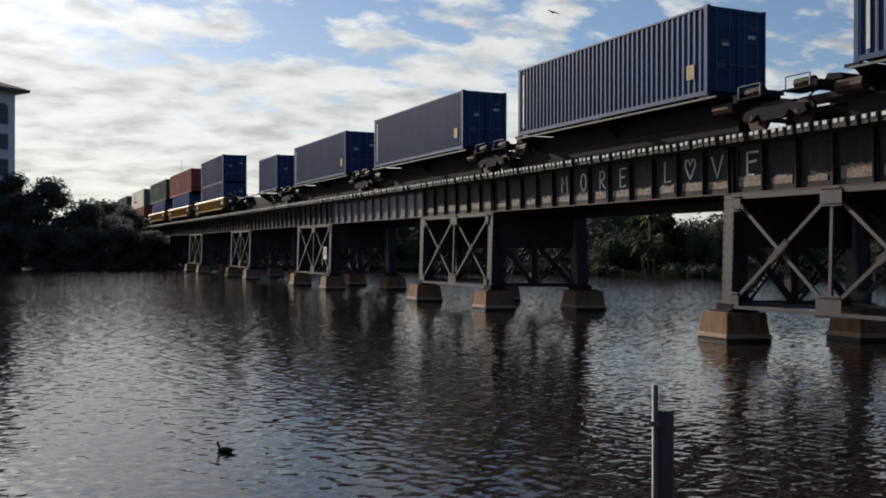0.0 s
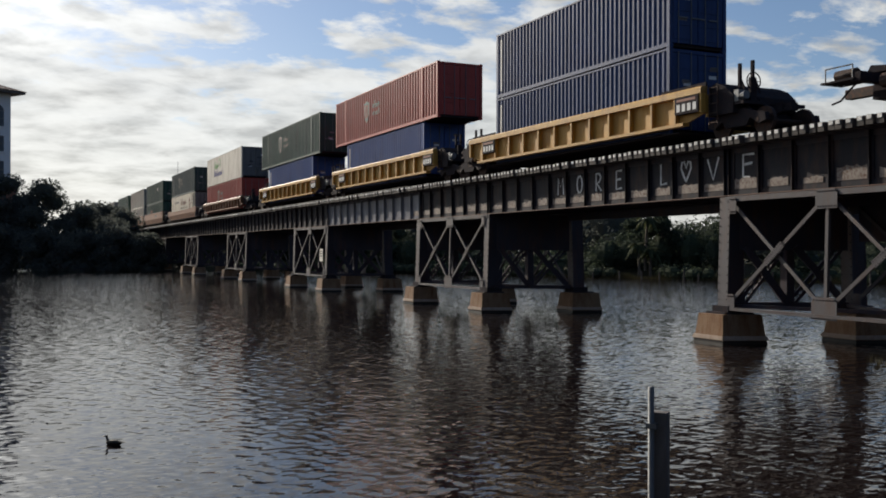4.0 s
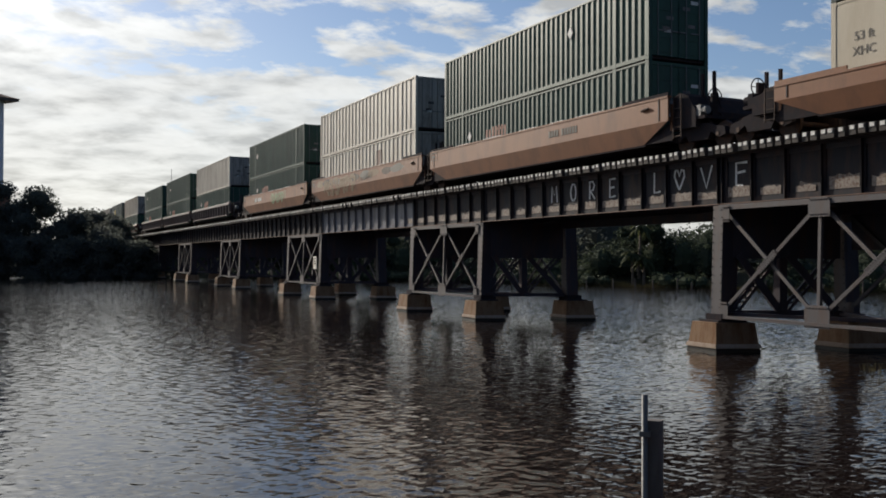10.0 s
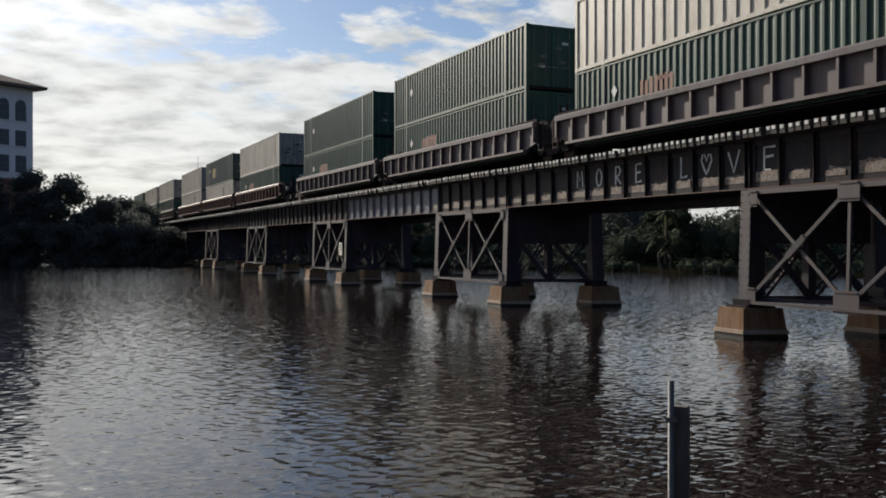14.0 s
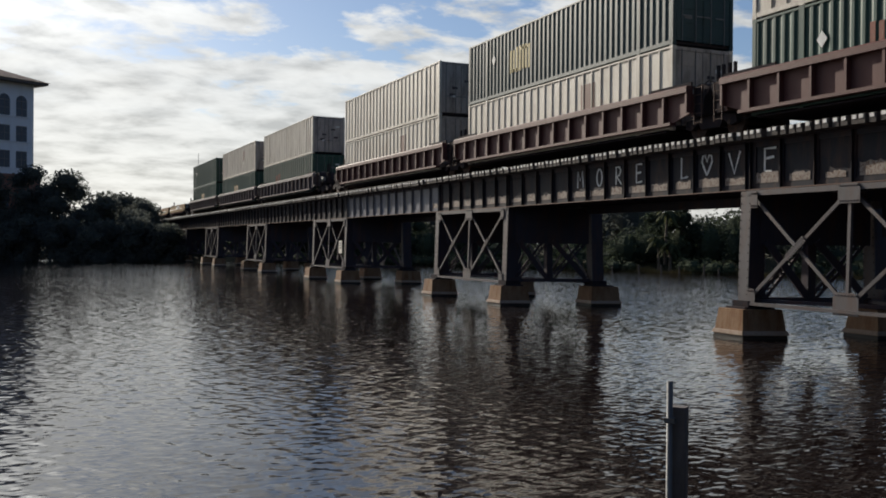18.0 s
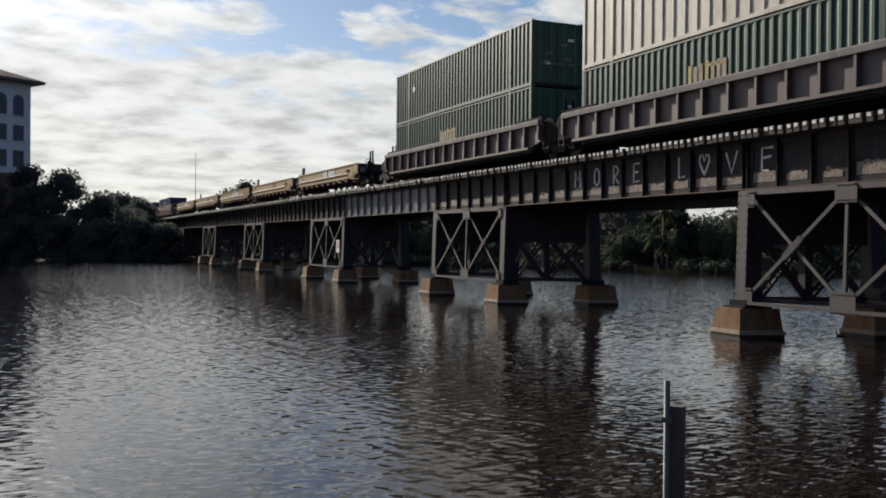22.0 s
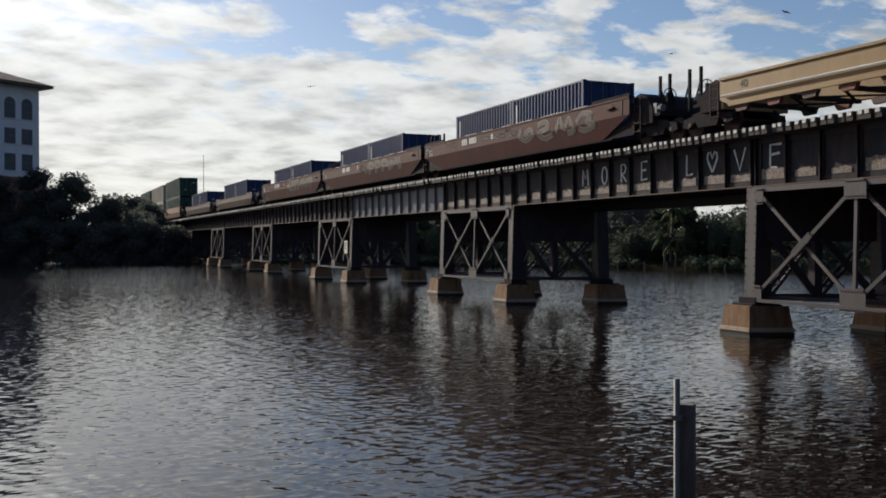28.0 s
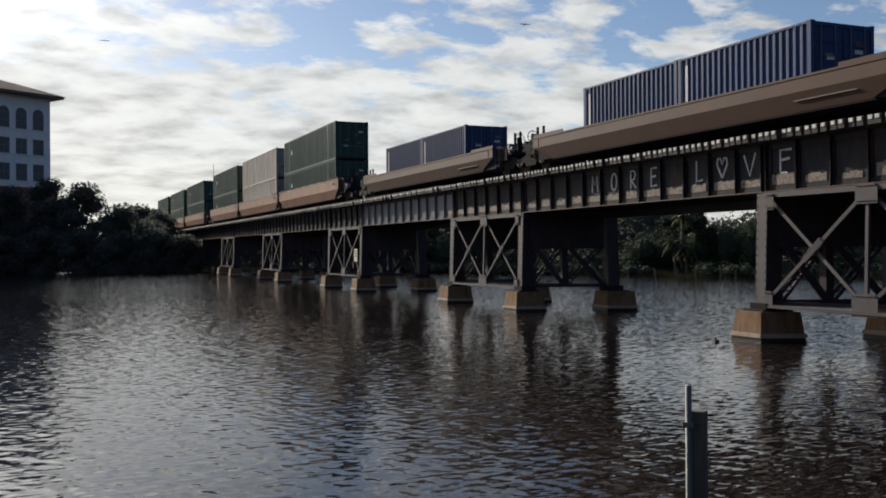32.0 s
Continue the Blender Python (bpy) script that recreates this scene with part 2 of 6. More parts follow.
RUST = (0.16, 0.065, 0.03)
SOOT = (0.025, 0.022, 0.022)
M = {
    "steel": surface("weathered_dark_steel", (0.052, 0.047, 0.058), 0.55, 0.0, 0.35, 0.9, RUST, 0.3, 1, 0.004, 18, 0.10),
    "web": surface("sooty_girder_paint", (0.019, 0.019, 0.026), 0.5, 0.0, 0.5, 1.4, (0.085, 0.045, 0.03), 0.5, 1, 0.004, 14, 0.10),
    "webpale": surface("pale_girder_paint", (0.20, 0.20, 0.225), 0.35, 0.0, 0.3, 1.2, (0.10, 0.08, 0.07), 0.6, 1, 0.004),
    "silver": surface("faded_aluminium_paint", (0.09, 0.082, 0.086), 0.55, 0.0, 0.4, 1.0, (0.10, 0.055, 0.04), 0.55, 1, 0.004, 18, 0.20),
    "bare": surface("flaking_primer_patch", (0.26, 0.22, 0.19), 0.7, 0.0, 0.5, 5.0, (0.10, 0.05, 0.03), 1.0, 0, 0.004),
    "concrete": surface("stained_concrete", (0.235, 0.145, 0.085), 0.85, 0.0, 0.4, 1.6, (0.15, 0.062, 0.024), 0.9, 1, 0.02, 12, 0.2),
    "band": surface("barnacle_band", (0.36, 0.28, 0.22), 0.9, 0.0, 0.3, 3.0, (0.2, 0.13, 0.08), 0.5, 0, 0.03, 14, 0.2),
    "tie": surface("sooty_tie_timber", (0.07, 0.06, 0.055), 0.85, 0.0, 0.35, 2.0, (0.06, 0.05, 0.045), 0.5, 0, 0.02, 10, 0.3),
    # tie ends: the sunlight on them is put into this colour
    "tieend": surface("sunlit_tie_end_paint", (0.80, 0.78, 0.74), 0.85, 0.0, 0.2, 3.0, (0.3, 0.27, 0.24), 0.4, 0, 0.02, 10, 0.3),
    "chord": surface("pale_grey_chord", (0.20, 0.185, 0.185), 0.8, 0.0, 0.3, 0.8, (0.12, 0.07, 0.05), 0.5, 1, 0.004),
    "rail": surface("worn_rail", (0.16, 0.12, 0.10), 0.35, 0.8, 0.2, 2.0, RUST, 0.5),
    "chalk": surface("white_spray_paint", (0.78, 0.78, 0.76), 0.8, 0.0, 0.3, 3.0, (0.2, 0.2, 0.2), 0.5),
    "flangerust": surface("rusty_flange", (0.12, 0.06, 0.042), 0.6, 0.0, 0.4, 1.5, (0.05, 0.04, 0.04), 0.5, 0, 0.004),
    "algae": surface("wet_black_algae", (0.02, 0.016, 0.012), 0.4, 0.0, 0.4, 3.0),
    "sign": surface("white_sign_face", (0.75, 0.70, 0.60), 0.5),
    "black": surface("dark_grease", (0.030, 0.027, 0.031), 0.85, 0.0, 0.3, 2.0, RUST, 0.12, spec=0.05),
    "wheel": surface("rusty_wheel_steel", (0.05, 0.036, 0.032), 0.7, 0.1, 0.3, 3.0, RUST, 0.4, spec=0.15),
    "navy": surface("navy_container_paint", (0.030, 0.058, 0.155), 0.55, 0.0, 0.25, 0.7, (0.022, 0.030, 0.055), 0.5, 1, 0.004, 18, 0.14),
    "blue": surface("blue_container_paint", (0.05, 0.10, 0.30), 0.42, 0.0, 0.2, 0.7, (0.03, 0.04, 0.08), 0.4, 1, 0.004),
    "green": surface("green_container_paint", (0.022, 0.066, 0.050), 0.45, 0.0, 0.3, 0.6, (0.018, 0.03, 0.028), 0.5, 1, 0.004),
    "teal": surface("dark_teal_container_paint", (0.026, 0.052, 0.054), 0.45, 0.0, 0.25, 0.6, (0.02, 0.03, 0.03), 0.5, 1, 0.004),
    "red": surface("red_container_paint", (0.40, 0.060, 0.045), 0.45, 0.0, 0.2, 0.7, (0.16, 0.04, 0.03), 0.4, 1, 0.004),
    "white": surface("off_white_container_paint", (0.56, 0.52, 0.45), 0.5, 0.0, 0.22, 0.6, (0.26, 0.20, 0.15), 0.6, 1, 0.004),
    "cream": surface("cream_container_paint", (0.52, 0.46, 0.36), 0.5, 0.0, 0.12, 0.5, (0.36, 0.28, 0.19), 0.35, 1, 0.004),
    "doorgrey": surface("grimy_container_door", (0.16, 0.15, 0.15), 0.55, 0.0, 0.3, 1.0, (0.05, 0.04, 0.04), 0.6, 1, 0.004),
    "doorpale": surface("grimy_pale_container_door", (0.36, 0.32, 0.29), 0.55, 0.0, 0.3, 1.2, (0.10, 0.08, 0.07), 0.7, 1, 0.004),
    "yellow": surface("yellow_wagon_paint", (0.48, 0.27, 0.06), 0.5, 0.0, 0.25, 0.8, (0.20, 0.09, 0.04), 0.5, 1, 0.004),
    "brown": surface("brown_wagon_paint", (0.23, 0.098, 0.048), 0.6, 0.0, 0.3, 0.5, (0.12, 0.055, 0.035), 0.6, 1, 0.004, 18, 0.25),
    "rustcar": surface("rust_red_wagon_paint", (0.105, 0.044, 0.038), 0.55, 0.0, 0.3, 0.5, (0.09, 0.05, 0.045), 0.5, 1, 0.004),
    "rustdark": surface("dark_maroon_wagon_paint", (0.080, 0.020, 0.017), 0.65, 0.0, 0.35, 0.5, (0.045, 0.018, 0.015), 0.5, 1, 0.004, 18, 0.08),
    "browndark": surface("sooty_brown_wagon_paint", (0.085, 0.042, 0.027), 0.65, 0.0, 0.3, 0.5, (0.07, 0.038, 0.028), 0.6, 1, 0.004, 18, 0.2),
    "greycar": surface("grey_mauve_wagon_paint", (0.125, 0.098, 0.10), 0.5, 0.0, 0.3, 0.7, (0.10, 0.05, 0.04), 0.6, 1, 0.004),
    "tan": surface("tan_wagon_paint", (0.32, 0.205, 0.088), 0.5, 0.0, 0.2, 0.6, (0.24, 0.13, 0.07), 0.45, 1, 0.004),
    "orange": surface("faded_red_marking", (0.20, 0.065, 0.04), 0.6, 0.0, 0.3, 3.0, (0.12, 0.08, 0.05), 0.5),
    "grime": surface("dark_marking", (0.05, 0.04, 0.045), 0.6),
    "maroon": surface("brown_marking", (0.14, 0.065, 0.05), 0.6),
    "markgreen": surface("green_marking", (0.12, 0.36, 0.09), 0.5),
    "markblue": surface("violet_blue_marking", (0.06, 0.06, 0.22), 0.5),
    "markpale": surface("pale_marking", (0.62, 0.62, 0.60), 0.6),
    "markgold": surface("gold_marking", (0.34, 0.27, 0.08), 0.6, 0.0, 0.3, 3.0, (0.1, 0.1, 0.06), 0.5),
    "spray": surface("pale_spray_tag", (0.19, 0.175, 0.155), 0.7, 0.0, 0.3, 2.0),
    "sprayolive": surface("faded_olive_spray_fill", (0.26, 0.19, 0.12), 0.7, 0.0, 0.35, 1.4, (0.20, 0.10, 0.06), 0.7),
    "sprayline": surface("thin_pale_spray_line", (0.36, 0.29, 0.21), 0.7, 0.0, 0.35, 1.4, (0.20, 0.12, 0.08), 0.7),
    "sprayfaint": surface("faded_grey_spray_fill", (0.10, 0.08, 0.065), 0.7, 0.0, 0.35, 1.4, (0.07, 0.035, 0.03), 0.7),
    "spraygreen": surface("green_spray_tag", (0.24, 0.30, 0.17), 0.7, 0.0, 0.3, 2.0),
    "galv": surface("galvanised_steel", (0.16, 0.165, 0.17), 0.55, 0.2, 0.2, 2.0, (0.2, 0.19, 0.18), 0.5),
    "timber": surface("grey_weathered_timber", (0.17, 0.155, 0.15), 0.85, 0.0, 0.3, 2.0, (0.07, 0.06, 0.055), 0.5, 1, 0.01),
    "stucco": surface("off_white_stucco", (0.70, 0.72, 0.76), 0.9, 0.0, 0.08, 0.3, (0.4, 0.4, 0.4), 0.2, 1, 0.01, 9, 0.2),
    "podium": surface("red_brown_masonry", (0.24, 0.12, 0.09), 0.85, 0.0, 0.2, 0.4, (0.1, 0.06, 0.05), 0.4, 1, 0.02, 6, 0.2),
    "rooftile": surface("brown_clay_tile", (0.25, 0.15, 0.11), 0.8, 0.0, 0.3, 0.5, (0.1, 0.06, 0.05), 0.4),
    "pane": surface("dark_window_glass", (0.05, 0.07, 0.10), 0.15, 0.0, 0.2, 0.3, spec=0.5),
    "soil": surface("bank_soil", (0.05, 0.042, 0.026), 0.95, 0.0, 0.4, 0.2, (0.025, 0.04, 0.012), 0.8, 0, 0.1, 2.0, 0.1),
    "bark": surface("grey_bark", (0.16, 0.13, 0.10), 0.9, 0.0, 0.3, 2.0, (0.06, 0.05, 0.04), 0.5, 0, 0.02),
    "leaf": leaf_surface("broad_leaves", (0.046, 0.058, 0.042), (0.078, 0.096, 0.056)),
    "leafdark": leaf_surface("mangrove_leaves", (0.085, 0.094, 0.090), (0.122, 0.132, 0.112), 0.5),
    "frond": leaf_surface("palm_fronds", (0.03, 0.04, 0.02), (0.085, 0.09, 0.04)),
    "reed": leaf_surface("marsh_grass", (0.07, 0.06, 0.025), (0.16, 0.13, 0.06)),
    "feather": surface("black_brown_feathers", (0.025, 0.022, 0.02), 0.6),
    "egret": surface("white_feathers", (0.8, 0.8, 0.78), 0.7),
    "beak": surface("dull_yellow_bill", (0.30, 0.20, 0.06), 0.5),
    "water": water_surface(),
}

# ---------------------------------------------------------------- mesh builder


class Shape:
    """Collects simple solids into one mesh."""

    def __init__(self):
        self.v, self.f = [], []

    def add(self, verts, faces):
        o = len(self.v)
        self.v += [tuple(p) for p in verts]
        self.f += [tuple(i + o for i in f) for f in faces]
        return self

    def box(self, x0, x1, y0, y1, z0, z1):
        return self.add([(x, y, z) for x in (x0, x1) for y in (y0, y1) for z in (z0, z1)],
                        [(0, 1, 3, 2), (4, 6, 7, 5), (0, 4, 5, 1), (2, 3, 7, 6), (0, 2, 6, 4), (1, 5, 7, 3)])

    def frustum(self, x, y, z0, z1, a, b, turn=0.0):
        """Block with half sizes a at z0 and b at z1, slanted by turn (shear of x per y)."""
        vs = [(x + sx * h[0] + turn * sy * h[1], y + sy * h[1], z) for z, h in ((z0, a), (z1, b)) for sx, sy in ((-1, -1), (1, -1), (1, 1), (-1, 1))]
        return self.add(vs, [(3, 2, 1, 0), (4, 5, 6, 7), (0, 1, 5, 4), (1, 2, 6, 5), (2, 3, 7, 6), (3, 0, 4, 7)])

    def prism(self, outline, axis, a, b):
        """Outline of 2D points, drawn out along an axis from a to b."""
        def p(u, w, s):
            return {"x": (s, u, w), "y": (u, s, w), "z": (u, w, s)}[axis]
        n = len(outline)
        vs = [p(u, w, a) for u, w in outline] + [p(u, w, b) for u, w in outline]
        fs = [tuple(range(n))[::-1], tuple(range(n, 2 * n))] + [(i, (i + 1) % n, n + (i + 1) % n, n + i) for i in range(n)]
        return self.add(vs, fs)

    def beam(self, p, q, w, h, up=(0, 0, 1)):
        """Bar from p to q, w wide and h deep along up."""
        p, q, up = Vector(p), Vector(q), Vector(up)
        d = (q - p).normalized()
        s = d.cross(up)
        if s.length < 1e-4:
            s = d.cross(Vector((1, 0, 0)))
        s.normalize()
        u = s.cross(d)
        vs = [e + s * w / 2 * i + u * h / 2 * j for e in (p, q) for i, j in ((-1, -1), (1, -1), (1, 1), (-1, 1))]
        return self.add(vs, [(3, 2, 1, 0), (4, 5, 6, 7), (0, 1, 5, 4), (1, 2, 6, 5), (2, 3, 7, 6), (3, 0, 4, 7)])

    def tube(self, p, q, r0, r1=None, n=8):
        p, q = Vector(p), Vector(q)
        r1 = r0 if r1 is None else r1
        d = (q - p).normalized()
        s = d.orthogonal().normalized()
        u = d.cross(s)
        vs = [e + (s * math.cos(k * 2 * math.pi / n) + u * math.sin(k * 2 * math.pi / n)) * r for e, r in ((p, r0), (q, r1)) for k in range(n)]
        fs = [tuple(range(n))[::-1], tuple(range(n, 2 * n))] + [(k, (k + 1) % n, n + (k + 1) % n, n + k) for k in range(n)]
        return self.add(vs, fs)

    def ball(self, c, rx, ry, rz, n=8, m=6):
        vs = [(c[0], c[1], c[2] - rz)]
        for i in range(1, m):
            a = math.pi * i / m - math.pi / 2
            vs += [(c[0] + rx * math.cos(a) * math.cos(k * 2 * math.pi / n), c[1] + ry * math.cos(a) * math.sin(k * 2 * math.pi / n), c[2] + rz * math.sin(a)) for k in range(n)]
        vs.append((c[0], c[1], c[2] + rz))
        t = len(vs) - 1
        fs = [(0, 1 + (k + 1) % n, 1 + k) for k in range(n)]
        for i in range(m - 2):
            o = 1 + i * n
            fs += [(o + k, o + (k + 1) % n, o + n + (k + 1) % n, o + n + k) for k in range(n)]
        o = 1 + (m - 2) * n
        fs += [(o + k, o + (k + 1) % n, t) for k in range(n)]
        return self.add(vs, fs)

    def stroke(self, pts, w, y, t=0.006, ax=(1, 0, 0)):
        """Flat painted stroke in the x-z plane at depth y (facing -y)."""
        vs, n = [], len(pts)
        for i, (a, b) in enumerate(pts):
            p, q = pts[max(i - 1, 0)], pts[min(i + 1, n - 1)]
            d = Vector((q[0] - p[0], q[1] - p[1]))
            d = d.normalized() if d.length > 1e-5 else Vector((1, 0))
            nx, nz = -d.y * w / 2, d.x * w / 2
            vs += [(a + nx, y - t, b + nz), (a - nx, y - t, b - nz), (a - nx, y, b - nz), (a + nx, y, b + nz)]
        fs = [(0, 1, 2, 3), (4 * n - 1, 4 * n - 2, 4 * n - 3, 4 * n - 4)]
        for i in range(n - 1):
            o = 4 * i
            fs += [(o + k, o + 4 + k, o + 4 + (k + 1) % 4, o + (k + 1) % 4) for k in range(4)]
        return self.add(vs, fs)

    def mesh(self, name, smooth=False):
        me = bpy.data.meshes.new(name)
        me.from_pydata(self.v, [], self.f)
        if smooth:
            me.shade_smooth()
        return me


def part(name, shape, material, parent, label="", smooth=False):
    me = shape if isinstance(shape, bpy.types.Mesh) else shape.mesh(name, smooth)
    if not me.materials:
        me.materials.append(M[material])
    ob = new(name, me)
    ob.parent = parent
    if label:
        tagged(ob, label)
    return ob


def thing(name, label, category, group="", kind="", at=None):
    ob = new(name)
    ob.empty_display_size = 0.3
    if at is not None:
        ob.matrix_basis = at
    return tagged(ob, label, category, group, kind)


def solid(name, shape, material, label, category, group="", kind="", at=None, smooth=False):
    ob = new(name, shape.mesh(name, smooth))
    ob.data.materials.append(M[material])
    if at is not None:
        ob.matrix_basis = at
    return tagged(ob, label, category, group, kind)

# ---------------------------------------------------------------- ground and water


def bank(x, y):
    """How far inland a spot lies (negative: in the river)."""
    far = (x + 113) * -0.447 + (y - 8) * 0.894
    left = (x - 21.8) * -0.908 + (y + 19.5) * 0.419 - 128
    near = (x - 21.8) * 0.908 - (y + 19.5) * 0.419 + 1.0
    return max(far, left, near)


def ground_height(x, y):
    d = bank(x, y) + 1.5 * noise.noise((x * 0.07, y * 0.07, 3.1))
    z = -2.0 + 3.2 * min(max((d + 3.0) / 6.0, 0.0), 1.0)
    # railway embankment beyond the bridge's ends
    if d > 0:
        e = max(0.0, min(1.0, (7.5 - abs(y - 1.84)) / 5.0))
        run = max(min(1.0, (-120 - x) / 4.0), min(1.0, (x - 38) / 4.0))
        if run > 0:
            z = max(z, 1.2 + 4.45 * e * run)
        z += 0.25 * noise.noise((x * 0.2, y * 0.2, 0.0))
    return z


def ground():
    n = 190
    axis = [math.copysign(abs(k) ** 2.6, k) for k in np.linspace(-1, 1, n)]
    xs, ys = [a * 3500 - 60 for a in axis], [a * 3500 for a in axis]
    vs = [(x, y, ground_height(x, y)) for x in xs for y in ys]
    fs = [(i * n + j, (i + 1) * n + j, (i + 1) * n + j + 1, i * n + j + 1) for i in range(n - 1) for j in range(n - 1)]
    solid("ground", Shape().add(vs, fs), "soil", "earth river banks with grass and leaf litter", "ground", kind="structure", smooth=True)


def water():
    """One sheet with wind waves, finest where the eye is near."""
    def lines(stops):
        out = [stops[0][0]]
        for (a, da), (b, db) in zip(stops, stops[1:]):
            while out[-1] < b:
                f = min(1.0, max(0.0, (out[-1] - a) / (b - a)))
                out.append(out[-1] + da * (db / da) ** f)
        return np.array(out)
    xs = lines([(-2500, 400), (-200, 6), (-120, 0.8), (-60, 0.40), (-20, 0.18), (0, 0.08), (6, 0.055), (20, 0.055), (36, 0.6), (140, 20), (2500, 400)])
    ys = lines([(-2500, 400), (-120, 8), (-34, 0.5), (-23, 0.055), (-10, 0.06), (8, 0.19), (45, 0.5), (110, 2), (300, 20), (2500, 400)])
    X, Y = np.meshgrid(xs, ys, indexing="ij")
    Z = np.zeros_like(X)
    rs = np.random.RandomState(5)
    dist = np.hypot(X - EYE.x, Y - EYE.y)
    for k in range(46):
        lam = 0.15 * (0.46 / 0.15) ** (k / 45.0)
        ang = radians(-70) + rs.normal(0, 0.42)
        amp = 0.0012 * lam * rs.uniform(0.6, 1.3) * (0.55 + 1.2 * math.exp(-(math.log(lam / 0.23) / 0.4) ** 2))
        ph = rs.uniform(0, 6.28)
        fade = np.clip(1.6 - dist * 0.006 / lam, 0.0, 1.0) * np.clip(0.75 + dist * 0.012, 1.0, 1.4)
        wob = 0.9 * np.sin(X * 0.31 + k) * np.sin(Y * 0.27 + 2 * k)
        w = np.sin((X * math.cos(ang) + Y * math.sin(ang)) * 6.2832 / lam + ph + wob)
        Z += amp * fade * (w + 0.42 * (w * w - 0.5))
    Z *= np.clip((240 - dist) / 120, 0, 1)
    nx, ny = X.shape
    me = bpy.data.meshes.new("water")
    me.vertices.add(nx * ny)
    me.vertices.foreach_set("co", np.stack([X, Y, Z], -1).astype(np.float32).ravel())
    i = (np.arange(nx - 1)[:, None] * ny + np.arange(ny - 1)[None, :]).ravel()
    quads = np.stack([i, i + ny, i + ny + 1, i + 1], -1).astype(np.int32)
    me.loops.add(quads.size)
    me.loops.foreach_set("vertex_index", quads.ravel())
    me.polygons.add(len(quads))
    me.polygons.foreach_set("loop_start", np.arange(0, quads.size, 4, dtype=np.int32))
    me.update(calc_edges=True)
    me.shade_smooth()
    me.materials.append(M["water"])
    return tagged(new("water", me), "rippled dark brown river water with sun glitter", "water", kind="structure")


ground()
RIVER = water()

# ---------------------------------------------------------------- bridge
BAY = 7.62                    # tower length; the spans between towers are twice as long
Z_PIER, Z_SEAT, Z_FLANGE, Z_TIE = 0.92, 4.35, 5.80, 6.04
SKEW = 0.40                   # the bents cross the track askew: x per y
BACK = 3.40                   # the far girder's distance
TRACK = 1.84                  # middle of the track
Z_RAIL = 6.22
FIRST, LAST = 1, -5           # towers along the bridge, T(k) has its left leg at 3 * BAY * k
rng = random.Random(7)


def pier(x, y):
    t = thing("concrete_pier", "tapered concrete bridge pier stained orange, standing in the river", "pier", "bridge piers", at=pose(x, y, 0))
    part("shaft", Shape().frustum(0, 0, -2.2, 0.86, (0.92, 0.80), (0.52, 0.54), SKEW), "concrete", t)
    part("waterline_band", Shape().frustum(0, 0, 0.12, 0.24, (0.665, 0.648), (0.625, 0.616), SKEW), "band", t, "pale crusted waterline band")
    part("wet_base", Shape().frustum(0, 0, -0.2, 0.10, (0.667, 0.638), (0.627, 0.613), SKEW), "algae", t, "black wet algae at the waterline")
    part("bearing_plate", Shape().frustum(0, 0, 0.86, 0.92, (0.42, 0.42), (0.40, 0.40), SKEW), "black", t)
    return t


def leg(t, x, y0, y1, name="leg"):
    """Riveted leg from the pier (y1) up to the girder (y0): two flanges and a web, with rivet heads."""
    z0, z1 = Z_PIER, Z_SEAT - 0.03
    x -= 0.05
    ob = part(name, Shape().beam((x, y1 + 0.26, z0), (x, y0 + 0.26, z1), 0.52, 0.40, up=(1, 0, 0)), "steel", t)
    for dy in (-0.02, 0.54):
        part("flange", Shape().beam((x, y1 + dy, z0), (x, y0 + dy, z1), 0.04, 0.42, up=(1, 0, 0)), "silver" if dy < 0 else "steel", ob, "faded silver-painted flange" if dy < 0 else "")
    s = Shape()
    for k in range(14):
        f = (k + 0.5) / 14
        y, z = y1 + (y0 - y1) * f, z0 + (z1 - z0) * f
        for dx in (-0.18, 0.18):
            s.frustum(x + dx, y - 0.048, z - 0.016, z + 0.016, (0.013, 0.012), (0.013, 0.012))
    tagged(part("rivets", s, "black", ob), kind="stuff")
    part("shoe", Shape().box(x - 0.34, x + 0.34, y1 - 0.12, y1 + 0.64, z0, z0 + 0.18), "black", ob)
    return ob


